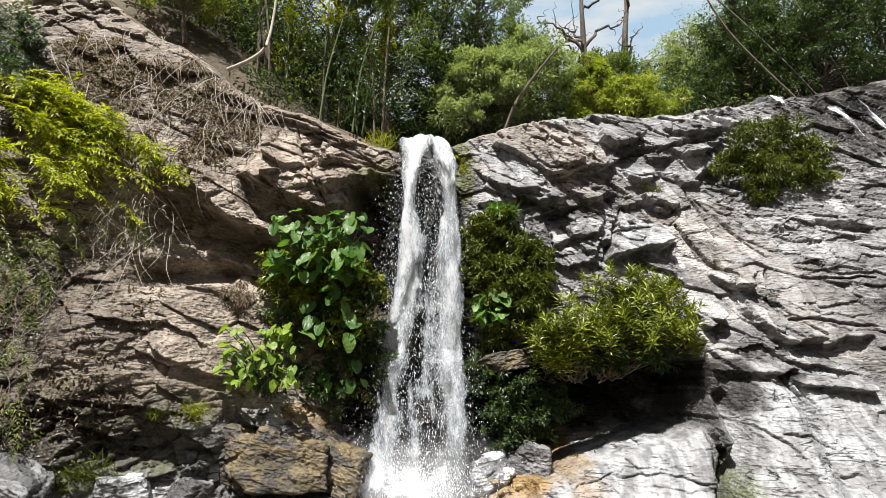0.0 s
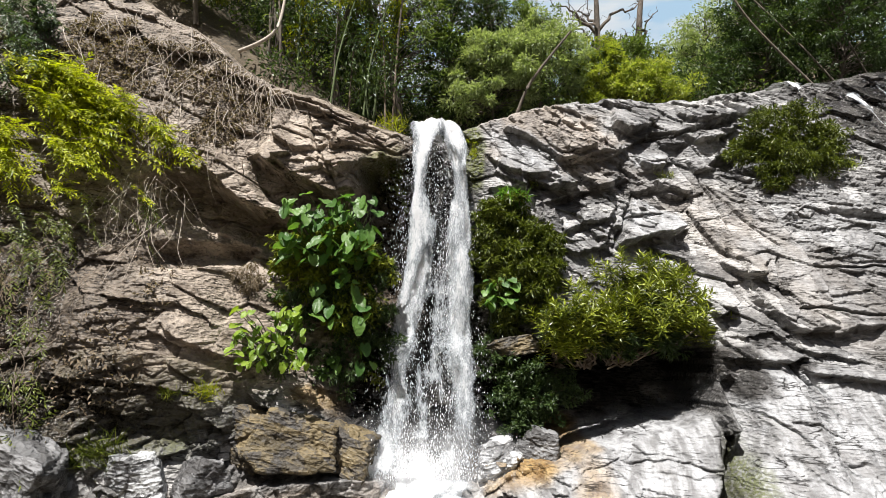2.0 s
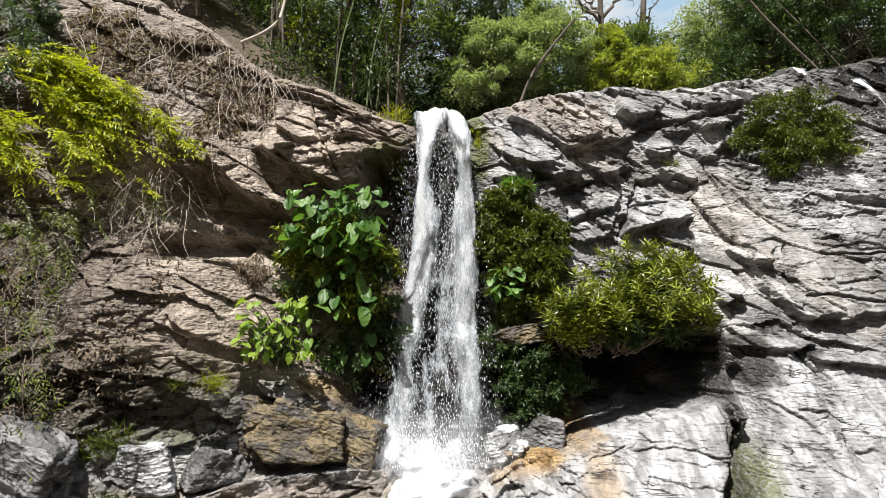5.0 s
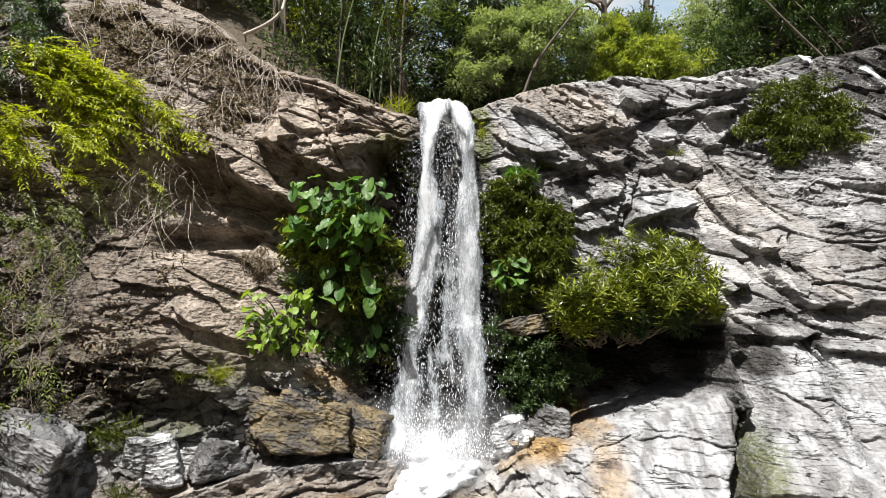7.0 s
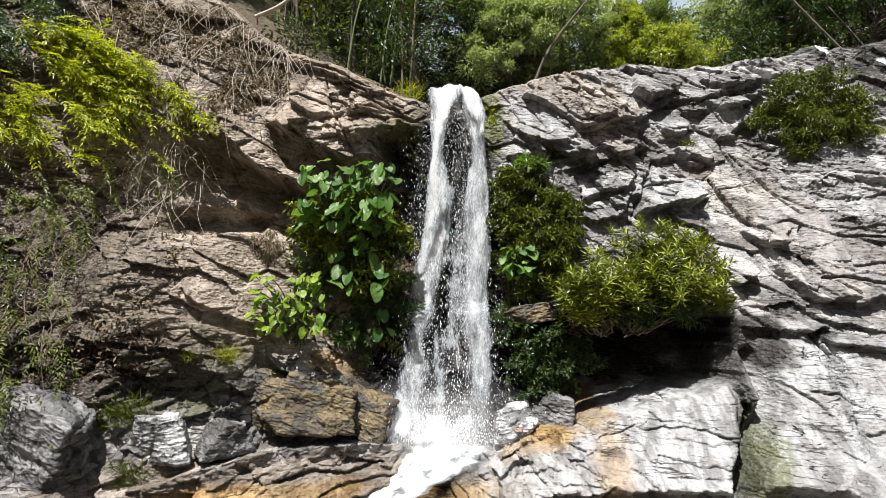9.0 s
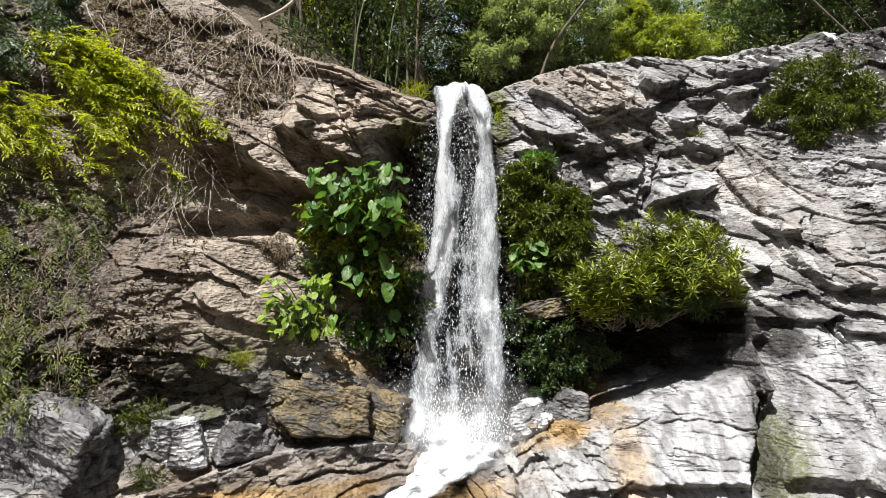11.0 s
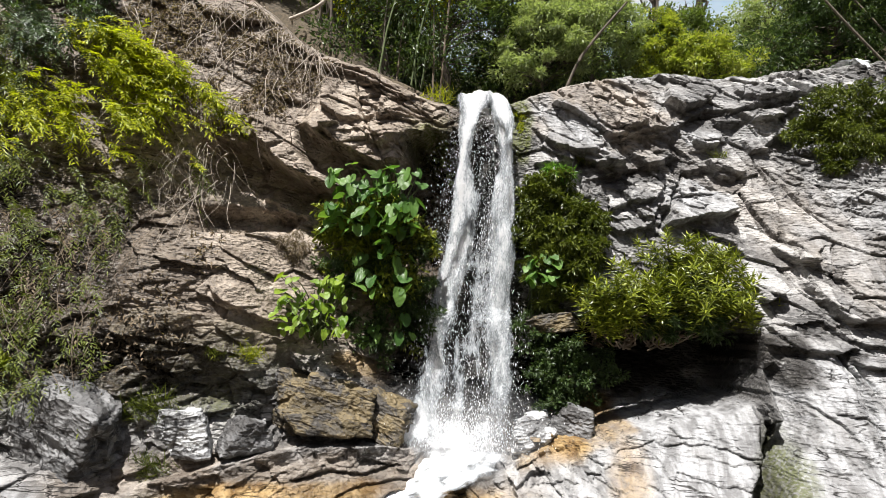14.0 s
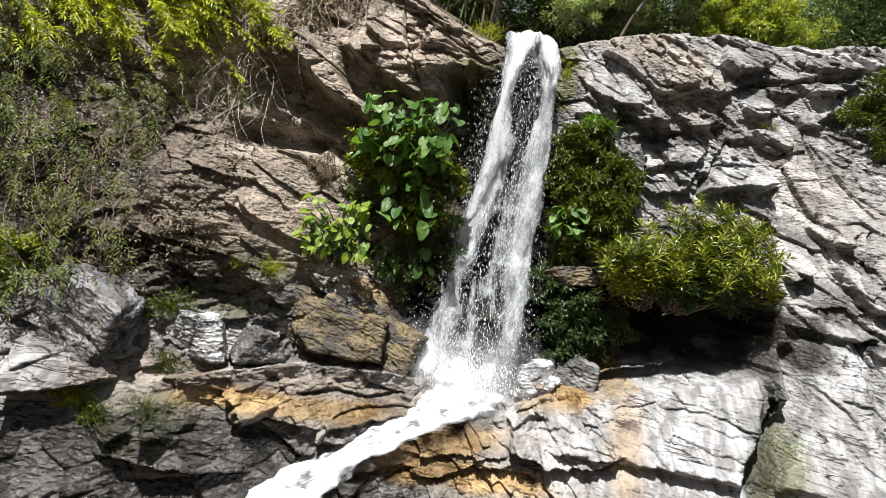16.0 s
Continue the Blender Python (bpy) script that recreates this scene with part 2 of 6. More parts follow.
def lattice(i, seed):
    """A repeatable random number in 0..1 for integer cells."""
    h = np.int64(seed * 83492791 + 12345)
    for k, a in enumerate(i):
        h = h ^ (a.astype(np.int64) * (73856093, 19349663, 50331653)[k])
    return TABLE[(h ^ (h >> 9) ^ (h >> 17)) & 65535]


def value_noise(p, seed=0):
    """Smooth value noise in 0..1 over points p (a tuple of coordinate arrays)."""
    cells = [np.floor(a) for a in p]
    part_of = [a - c for a, c in zip(p, cells)]
    ease = [f * f * (3 - 2 * f) for f in part_of]
    total = 0
    for corner in range(2 ** len(p)):
        bits = [(corner >> k) & 1 for k in range(len(p))]
        weight = 1
        for b, e in zip(bits, ease):
            weight = weight * (e if b else 1 - e)
        total = total + weight * lattice([c + b for c, b in zip(cells, bits)], seed)
    return total


def fbm(p, seed=0, octaves=4, gain=0.5):
    total, amp, norm = 0, 1.0, 0
    for o in range(octaves):
        total = total + amp * value_noise([a * 2.03**o + 17.3 * o for a in p], seed + o)
        norm += amp
        amp *= gain
    return total / norm * 2 - 1


def facets(u, v, seed):
    """Broken rock: each cell of a random mosaic is a small tilted plane. Returns its height, the distance to the cell's edge and a random tone for the cell."""
    ci, cj = np.floor(u), np.floor(v)
    best, second = np.full(u.shape, 9.0), np.full(u.shape, 9.0)
    height, tone = np.zeros(u.shape), np.zeros(u.shape)
    for di in (-1, 0, 1):
        for dj in (-1, 0, 1):
            i, j = ci + di, cj + dj
            du, dv = u - (i + lattice((i, j), seed)), v - (j + lattice((i, j), seed + 1))
            d = np.hypot(du, dv)
            h = (lattice((i, j), seed + 2) - 0.5) + du * (lattice((i, j), seed + 3) - 0.5) * 1.6 + dv * (lattice((i, j), seed + 4) - 0.35) * 1.6
            nearer = d < best
            second = np.where(nearer, best, np.minimum(second, d))
            height = np.where(nearer, h, height)
            tone = np.where(nearer, lattice((i, j), seed + 5), tone)
            best = np.where(nearer, d, best)
    return height, second - best, tone


def make_mesh(name, verts, faces, mat, smooth=True, attrs=None):
    verts, faces = np.asarray(verts, np.float32), np.asarray(faces, np.int32)
    me = bpy.data.meshes.new(name)
    me.vertices.add(len(verts))
    me.vertices.foreach_set("co", verts.ravel())
    me.loops.add(faces.size)
    me.loops.foreach_set("vertex_index", faces.ravel())
    me.polygons.add(len(faces))
    me.polygons.foreach_set("loop_start", np.arange(0, faces.size, faces.shape[1], dtype=np.int32))
    me.polygons.foreach_set("use_smooth", np.full(len(faces), smooth))
    me.update(calc_edges=True)
    for key, values in (attrs or {}).items():
        me.attributes.new(key, "FLOAT", "POINT").data.foreach_set("value", np.asarray(values, np.float32).ravel())
    me.materials.append(mat)
    return me


def grid_faces(rows, cols):
    a = (np.arange(rows - 1)[:, None] * cols + np.arange(cols - 1)[None]).ravel()
    return np.stack([a, a + 1, a + cols + 1, a + cols], 1)


def part(name, me, parent=None, label=""):
    """A mesh as one object, under a thing or a part."""
    ob = new(name, me)
    ob.parent = parent
    if parent is not None:
        up = parent.matrix_basis
        if parent.parent is not None:
            up = parent.parent.matrix_basis @ parent.matrix_parent_inverse @ up
        ob.matrix_parent_inverse = up.inverted()
    return tagged(ob, label)


def thing(name, at, label, category, group=""):
    ob = new(name)
    ob.empty_display_size = 0.2
    ob.matrix_basis = pose(*at)
    return tagged(ob, label, category, group)


def tube(points, radii, sides=6):
    """A tapered tube along points, as vertices and quads."""
    p = np.asarray(points, float)
    r = np.interp(np.linspace(0, 1, len(p)), np.linspace(0, 1, len(radii)), radii)
    way = np.gradient(p, axis=0)
    way /= np.linalg.norm(way, axis=1, keepdims=True) + 1e-9
    up = np.where(np.abs(way[:, 2:3]) > 0.9, (1.0, 0.0, 0.0), (0.0, 0.0, 1.0))
    s = np.cross(way, up)
    s /= np.linalg.norm(s, axis=1, keepdims=True)
    n = np.cross(s, way)
    a = np.linspace(0, 2 * np.pi, sides, endpoint=False)
    ring = p[:, None] + r[:, None, None] * (np.cos(a)[None, :, None] * s[:, None] + np.sin(a)[None, :, None] * n[:, None])
    k, i = np.meshgrid(np.arange(len(p) - 1), np.arange(sides), indexing="ij")
    j = (i + 1) % sides
    f = np.stack([k * sides + i, k * sides + j, (k + 1) * sides + j, (k + 1) * sides + i], -1).reshape(-1, 4)
    return ring.reshape(-1, 3), f


def joined(pieces):
    verts, faces, start = [], [], 0
    for v, f in pieces:
        verts.append(v)
        faces.append(np.asarray(f) + start)
        start += len(v)
    return np.concatenate(verts), np.concatenate(faces)


def bent(a, b, sag, rng, n=8, wobble=0.05):
    """Points of a limb or vine from a to b that sags (or arches, minus) and wobbles."""
    t = np.linspace(0, 1, n)[:, None]
    p = np.asarray(a) * (1 - t) + np.asarray(b) * t
    p[:, 2] -= sag * 4 * (t * (1 - t))[:, 0]
    p[1:-1] += rng.normal(0, wobble, (n - 2, 3))
    return p


def unit(v):
    return v / (np.linalg.norm(v, axis=-1, keepdims=True) + 1e-9)


# outlines of leaves: along, across, lift; and their triangles
NARROW = (((0, 0, 0), (0.35, 0.5, 0.06), (0.4, 0, 0), (0.35, -0.5, 0.06), (1, 0, -0.12)), ((0, 2, 1), (0, 3, 2), (1, 2, 4), (2, 3, 4)))
SIMPLE = (((0, 0, 0), (0.45, 0.5, 0.08), (1, 0, -0.08), (0.45, -0.5, 0.08)), ((0, 2, 1), (0, 3, 2)))


def leaves(base, way, face, length, width, shape):
    """Many leaves as one set of vertices and triangles: foot, direction, the side that faces up, sizes."""
    base, way, face = np.asarray(base), unit(np.asarray(way)), np.asarray(face)
    side = unit(np.cross(way, face))
    top = np.cross(side, way)
    outline, tris = np.array(shape[0], float), np.array(shape[1])
    ln, wd = np.broadcast_to(length, len(base))[:, None, None], np.broadcast_to(width, len(base))[:, None, None]
    v = base[:, None] + way[:, None] * outline[None, :, :1] * ln + side[:, None] * outline[None, :, 1:2] * wd + top[:, None] * outline[None, :, 2:] * ln
    f = tris[None] + (np.arange(len(base)) * len(outline))[:, None, None]
    return v.reshape(-1, 3), f.reshape(-1, 3)


# ---- the cliff: its distance ahead at stations across (x) and levels up (z) ----
STATIONS = [-12, -8, -6, -4, -2, -0.4, 1.2, 3, 5, 8, 12]
LEVELS = {
    -2.5: [7.0, 7.0, 7.2, 8.0, 8.6, 8.8, 8.6, 8.2, 7.8, 7.5, 7.0],
    -1.0: [7.8, 7.8, 8.2, 9.2, 9.9, 10.6, 9.8, 9.2, 8.8, 8.5, 8.0],
    0.0: [8.5, 8.3, 8.8, 9.9, 11.0, 12.0, 11.2, 10.4, 9.8, 9.4, 9.0],
    1.2: [9.0, 8.8, 9.2, 10.2, 11.7, 12.6, 12.3, 11.6, 10.8, 10.4, 10.0],
    2.5: [9.5, 9.4, 9.8, 10.7, 12.2, 12.8, 12.8, 12.8, 11.8, 11.4, 11.0],
    4.0: [10.0, 10.3, 11.2, 12.0, 12.6, 13.0, 13.0, 13.2, 12.8, 12.4, 12.0],
    5.5: [10.6, 10.8, 11.4, 11.9, 12.4, 13.1, 13.2, 13.8, 13.6, 13.3, 13.0],
    7.0: [11.2, 11.3, 12.0, 12.6, 13.0, 13.3, 13.8, 14.3, 14.3, 14.0, 14.0],
    8.5: [12.0, 12.0, 12.6, 13.4, 14.0, 14.0, 14.6, 15.0, 15.2, 15.0, 15.0],
    10.0: [13.0, 13.0, 13.6, 14.2, 15.0, 15.0, 15.5, 16.0, 16.2, 16.0, 16.0],
}
# the edge at the top: x, z
CREST_X = [-13, -8, -6.43, -5.79, -5.15, -4.59, -3.84, -3.35, -2.61, -1.88, -1.41, -0.93, -0.2, 0.2, 0.67, 1.48, 2.48, 3.33, 4.07, 4.87, 5.96, 6.83, 8.1, 8.84, 9.6, 10.7, 12.6]
CREST_Z = [12.5, 10.4, 9.1, 8.85, 8.45, 7.9, 7.48, 7.28, 7.0, 6.7, 6.6, 6.56, 6.58, 6.78, 7.05, 7.5, 7.86, 8.02, 8.2, 8.08, 8.14, 8.35, 8.55, 8.7, 8.85, 9.15, 9.6]


def plan_grid():
    xs, zs = np.arange(-14, 14.01, 0.25), np.arange(-3, 13.01, 0.25)
    rows = np.array([np.interp(xs, STATIONS, LEVELS[level]) for level in LEVELS])
    g = np.array([np.interp(zs, list(LEVELS), rows[:, i]) for i in range(len(xs))]).T
    for _ in range(3):
        p = np.pad(g, 1, mode="edge")
        g = (p[:-2, 1:-1] + p[2:, 1:-1] + p[1:-1, :-2] + p[1:-1, 2:] + 2 * g) / 6
    return g


PLAN = plan_grid()


def rough_y(x, z):
    u = np.clip((np.asarray(x, float) + 14) / 0.25, 0, PLAN.shape[1] - 1.001)
    v = np.clip((np.asarray(z, float) + 3) / 0.25, 0, PLAN.shape[0] - 1.001)
    i, j = u.astype(int), v.astype(int)
    a, b = u - i, v - j
    return PLAN[j, i] * (1 - a) * (1 - b) + PLAN[j, i + 1] * a * (1 - b) + PLAN[j + 1, i] * (1 - a) * b + PLAN[j + 1, i + 1] * a * b


def ease(a, b, v):
    t = np.clip((v - a) / (b - a), 0, 1)
    return t * t * (3 - 2 * t)


def along(line, x, z, jag=0.05, seed=3):
    """Height above a line of the face (x, z pairs from left to right), and a fade towards its ends."""
    lx, lz = zip(*line)
    knots = np.linspace(lx[0], lx[-1], 240)
    d = z - np.interp(x, lx, lz) - jag * np.interp(x, knots, fbm((knots * 3.1, knots * 0 + seed), seed, 3))
    room = 0.18 * (lx[-1] - lx[0]) + 0.05
    return d, ease(lx[0], lx[0] + room, x) * (1 - ease(lx[-1] - room, lx[-1], x))


def overhang(line, depth, rise, seed=3):
    """A brow: the rock above the line stands forward, most at its lower edge."""
    def form(x, z):
        d, fade = along(line, x, z, 0.07, seed)
        return -depth * fade * np.where(d > 0, np.exp(-np.maximum(d, 0) / rise), 0)
    return form


def ledge(line, depth, drop, seed=5):
    """A shelf: the rock below the line stands forward, most at its upper edge."""
    def form(x, z):
        d, fade = along(line, x, z, 0.05, seed)
        return -depth * fade * np.where(d < 0, np.exp(np.minimum(d, 0) / drop), 0)
    return form


def hollow(line, depth, height, seed=7):
    """A recess or cave below the line."""
    def form(x, z):
        d, fade = along(line, x, z, 0.06, seed)
        t = np.clip(-d / height, 0, 1)
        return depth * fade * np.where(d < 0, (1 - t) * ease(0, 0.12, t), 0)
    return form


def near_line(points, x, z):
    """Distance to a broken line of the face, and the share of its length passed there."""
    best, share = np.full(x.shape, 9.0), np.zeros(x.shape)
    n = len(points) - 1
    for k, ((ax, az), (bx, bz)) in enumerate(zip(points, points[1:])):
        t = np.clip(((x - ax) * (bx - ax) + (z - az) * (bz - az)) / ((bx - ax) ** 2 + (bz - az) ** 2), 0, 1)
        d = np.hypot(x - ax - t * (bx - ax), z - az - t * (bz - az))
        share = np.where(d < best, (k + t) / n, share)
        best = np.minimum(best, d)
    return best, share


def close_by(points, room, shape):
    """Works out a form only near its points."""
    px, pz = np.array(points).T
    x0, x1, z0, z1 = px.min() - room, px.max() + room, pz.min() - room, pz.max() + room

    def form(x, z):
        out = np.zeros(np.shape(x))
        m = (x > x0) & (x < x1) & (z > z0) & (z < z1)
        if m.any():
            out[m] = shape(x[m], z[m])
        return out
    return form


def groove(points, width, depth):
    """A rounded channel along points of the face."""
    def shape(x, z):
        d, _ = near_line(points, x, z)
        d = d * (1 + 0.5 * fbm((x * 4, z * 4), 21, 2))
        return depth * np.exp(-((d / width) ** 2))
    return close_by(points, 2.6 * width, shape)


def fissure(points, width, depth):
    """A sharp joint that tapers to its ends."""
    def shape(x, z):
        wave = 0.05 * fbm((x * 5, z * 5), 22, 4, 0.6)
        d, t = near_line(points, x + wave, z - wave)
        wide = width * (0.35 + 1.3 * np.sqrt(np.clip(t * (1 - t), 0, 1))) * (0.75 + 0.5 * value_noise((x * 7, z * 7), 23))
        return depth * np.clip(1.15 - d / wide, 0, 1)
    return close_by(points, 2 * width + 0.1, shape)


def inside(corners, x, z):
    """Distance to the rim of a polygon, minus outside."""
    best, hit = np.full(x.shape, 9.0), np.zeros(x.shape, bool)
    for (ax, az), (bx, bz) in zip(corners, corners[1:] + corners[:1]):
        t = np.clip(((x - ax) * (bx - ax) + (z - az) * (bz - az)) / ((bx - ax) ** 2 + (bz - az) ** 2 + 1e-9), 0, 1)
        best = np.minimum(best, np.hypot(x - ax - t * (bx - ax), z - az - t * (bz - az)))
        if az != bz:
            hit ^= ((az > z) != (bz > z)) & (x < ax + (z - az) * (bx - ax) / (bz - az))
    return np.where(hit, best, -best)


def slab(corners, depth, lean=0.0, skew=0.0, edge=0.04):
    """A block of rock proud of the face, its front a plane: lean lets it slope back upwards, skew turns it to one side."""
    cx, cz = np.mean(corners, 0)

    def shape(x, z):
        d = inside(corners, x, z) + 0.05 * fbm((x * 6, z * 6), 31, 3, 0.6)
        front = np.maximum(depth - lean * (z - cz) - skew * (x - cx), 0.15 * depth)
        return -front * ease(-0.4 * edge, edge, d)
    return close_by(corners, 0.15, shape)


def cave_in(corners, depth, edge=0.06):
    """A break-out: the rock within the corners is gone, with steep sides."""
    def shape(x, z):
        d = inside(corners, x, z) + 0.06 * fbm((x * 5, z * 5), 33, 3, 0.6)
        return depth * ease(-0.3 * edge, edge, d)
    return close_by(corners, 0.15, shape)


FORMS = [
    # left: the crest band, the rib, the brow with its dark underside
    overhang([(-4.8, 7.19), (-4.05, 7.15), (-3.25, 7.02), (-2.53, 6.69), (-1.94, 6.35), (-1.48, 6.31)], 0.20, 0.35, 4),
    fissure([(-5.73, 7.82), (-4.71, 7.48), (-3.8, 7.3), (-2.83, 7.01), (-2.1, 6.64)], 0.05, 0.22),
    slab([(-3.73, 6.87), (-3.01, 6.86), (-2.53, 6.6), (-2.57, 5.96), (-3.08, 5.71), (-3.55, 6.08)], 0.16, 0.25, 0.25),
    slab([(-2.7, 5.79), (-2.2, 6.17), (-1.47, 6.05), (-1.35, 5.8), (-1.88, 5.58), (-2.3, 5.27), (-2.62, 5.42)], 0.22, 0.45, -0.2),
    slab([(-2.52, 6.59), (-1.94, 6.35), (-1.48, 6.17), (-2.03, 6.05), (-2.44, 5.82)], 0.20, 0.3, 0.3),
    slab([(-3.27, 5.62), (-2.75, 5.66), (-2.57, 5.37), (-2.83, 5.07), (-3.14, 5.22), (-3.41, 5.46)], 0.20, -0.2, 0.3),
    fissure([(-3.04, 6.83), (-2.8, 6), (-2.57, 5.6), (-2.34, 5.16)], 0.035, 0.16),
    fissure([(-2.53, 5.82), (-2.07, 6.18), (-1.5, 6.16)], 0.04, 0.16),
    overhang([(-3.98, 5.71), (-3.65, 5.49), (-3.29, 5.22), (-2.74, 5), (-2.33, 4.93), (-1.92, 5.11), (-1.67, 5.47)], 0.62, 0.75, 3),
    cave_in([(-4.09, 5.75), (-3.73, 5.5), (-3.3, 5.25), (-2.71, 5.09), (-2.44, 4.9), (-3.02, 4.61), (-3.54, 4.65), (-3.89, 5)], 0.45, 0.10),
    slab([(-5.04, 6.08), (-4.48, 5.71), (-3.68, 4.9), (-3.08, 4.51), (-2.67, 4.46), (-2.92, 4.27), (-3.67, 4.41), (-4.22, 4.75), (-4.76, 5.28)], 0.42, 0.6, 0.2, 0.10),
    hollow([(-5.94, 5.06), (-5.21, 5.23), (-4.51, 5.01), (-4, 4.71), (-3.49, 4.5), (-2.86, 4.32)], 1.0, 1.35, 8),
    cave_in([(-5.52, 3.73), (-5.04, 3.86), (-4.13, 3.91), (-3.72, 3.79), (-3.92, 3.44), (-4.73, 3.24), (-5.35, 3.33)], 0.7, 0.25),
    slab([(-4.48, 4.47), (-3.75, 4.45), (-3.44, 4.16), (-3.68, 3.77), (-4.19, 3.93), (-4.55, 4.14)], 0.15, 0.1, 0.1, 0.08),
    cave_in([(-1.86, 5.66), (-1.37, 5.85), (-0.89, 5.83), (-0.88, 4.94), (-0.95, 3.86), (-1.09, 2.92), (-1.42, 2.91), (-1.72, 3.83), (-1.92, 4.85)], 0.75, 0.22),
    slab([(-1.57, 5.96), (-0.96, 6.08), (-0.87, 5.7), (-1.05, 4.86), (-1.33, 4.93), (-1.64, 5.44)], 0.25, 0.1, 0.1, 0.10),
    # the sunlit shelf and the rubble below it
    ledge([(-6.09, 2.89), (-5.73, 3.11), (-5.3, 3.25), (-4.64, 3.21), (-4.09, 3.3), (-3.74, 3.28)], 0.45, 1.0, 9),
    overhang([(-5.69, 2.65), (-5.09, 2.63), (-4.53, 2.58), (-4.05, 2.38), (-3.68, 2.04)], 0.14, 0.22, 10),
    slab([(-4.87, 2.64), (-4.42, 2.59), (-3.98, 2.38), (-3.68, 2.01), (-3.52, 1.69), (-4, 1.86), (-4.5, 2.13)], 0.12, 0.3, 0),
    ledge([(-5.68, 1.66), (-5.18, 1.78), (-4.56, 1.8), (-4.03, 1.66), (-3.42, 1.43)], 0.35, 0.5, 11),
    overhang([(-6.07, 1.43), (-5.48, 1.43), (-4.8, 1.36), (-4.23, 1.29), (-3.7, 1.07)], 0.12, 0.35, 32),
    cave_in([(-6.15, 1.31), (-5.35, 1.3), (-4.64, 1.18), (-4.11, 0.99), (-3.72, 0.72), (-3.74, 0.39), (-4.36, 0.33), (-5.05, 0.46), (-5.86, 0.73)], 0.14, 0.3),
    slab([(-4.26, 1.29), (-3.76, 1.33), (-3.42, 0.97), (-3.44, 0.59), (-3.82, 0.78), (-4.14, 1)], 0.14, 0.4, 0),
    slab([(-5.29, 1.35), (-4.88, 1.3), (-4.58, 1.16), (-4.4, 0.92), (-4.73, 0.85), (-5.15, 1.03)], 0.16, 0.3, 0.1),
    slab([(-3.36, 1.28), (-2.81, 1.22), (-2.11, 0.93), (-1.55, 0.63), (-1.34, 0.26), (-2.43, 0.74), (-3.09, 0.96)], 0.25, 0.7, 0.2),
    # behind the fall
    groove([(-0.45, 6.66), (-0.5, 4.97), (-0.66, 3.28), (-0.58, 1.81), (-0.51, 0.76)], 0.6, 0.35),
    slab([(-0.5, 6.19), (-0.26, 6.25), (-0.11, 5.74), (-0.2, 4.89), (-0.37, 4.89), (-0.53, 5.67)], 0.32, 0.2, 0),
    ledge([(-1.75, 2.06), (-1.26, 2.23), (-0.31, 2.22), (0.66, 2.02)], 0.28, 0.5, 12),
    ledge([(-1.76, 0.92), (-1.21, 0.99), (-0.3, 0.96), (0.63, 0.89)], 0.25, 0.4, 13),
    # right: pale slabs by the lip, the tan broken brow
    slab([(0.4, 6.57), (1.22, 6.85), (1.78, 6.61), (2.25, 6.07), (2.7, 5.46), (2.07, 5.43), (1.59, 5.66), (1.16, 5.71), (0.81, 6.04)], 0.22, 0.35, -0.1),
    slab([(0.76, 6.01), (1.24, 5.86), (1.6, 5.61), (1.52, 5.36), (0.74, 5.36)], 0.12, 0.4, -0.3),
    cave_in([(1.49, 5.63), (2.07, 5.79), (2.25, 5.63), (2.04, 5.47), (1.54, 5.4)], 0.18, 0.05),
    slab([(1.1, 6.9), (1.87, 7.64), (3.28, 8), (3.9, 7.83), (3.51, 6.88), (3.27, 6.42), (2.8, 6.25), (2.34, 6.21), (1.97, 6.46), (1.54, 6.72)], 0.16, 0.15, 0.1),
    slab([(3.33, 6.89), (3.66, 6.96), (3.88, 6.72), (3.65, 6.42), (3.31, 6.47)], 0.14, 0.2, 0.3),
    slab([(2.35, 6.99), (3.04, 7.14), (3.23, 6.59), (2.68, 6.33), (2.37, 6.52)], 0.12, 0.1, -0.3),
    slab([(3.83, 8.01), (4.21, 8.21), (4.79, 8.07), (5.14, 7.83), (4.62, 7.29), (4.04, 6.95), (3.7, 7.29)], 0.16, 0.4, 0.2),
    overhang([(1.92, 6.35), (2.28, 6.08), (2.81, 6.23), (3.19, 6.27), (3.57, 6.35), (4.04, 6.67), (4.44, 6.95), (4.97, 6.97), (5.57, 7.18), (6.15, 7.29), (6.64, 7.49)], 0.20, 0.38, 14),
    cave_in([(4.18, 6.78), (4.59, 7.07), (5.13, 7.07), (5.75, 7.29), (6.35, 7.41), (6.77, 7.54), (6.42, 7.24), (5.63, 7.06), (4.97, 6.93), (4.44, 6.82)], 0.21, 0.05),
    slab([(5.39, 8.02), (5.93, 8.09), (6.42, 7.8), (6.85, 7.58), (6.32, 7.47), (5.73, 7.4), (5.29, 7.64)], 0.14, 0.4, 0),
    cave_in([(5.86, 7.88), (6.24, 8.09), (6.62, 7.83), (6.2, 7.74)], 0.1, 0.04),
    slab([(6.49, 8.08), (7.34, 8.3), (8.41, 8.38), (8.33, 7.91), (7.59, 7.65), (6.85, 7.66)], 0.2, 0.3, 0),
    slab([(4.12, 6.71), (4.58, 6.79), (4.82, 6.46), (4.69, 6.08), (4.33, 6.09), (4.06, 6.33)], 0.15, 0.5, -0.2),
    cave_in([(4.68, 6.72), (5.36, 6.72), (5.11, 6.42), (4.81, 6.43)], 0.17, 0.05),
    slab([(5.24, 7), (6.09, 7.21), (6.5, 7.14), (6.12, 6.86), (5.48, 6.73)], 0.18, 0.4, 0),
    slab([(5.21, 6.28), (5.82, 6.35), (6.04, 6.09), (5.31, 5.94)], 0.16, 0.4, 0),
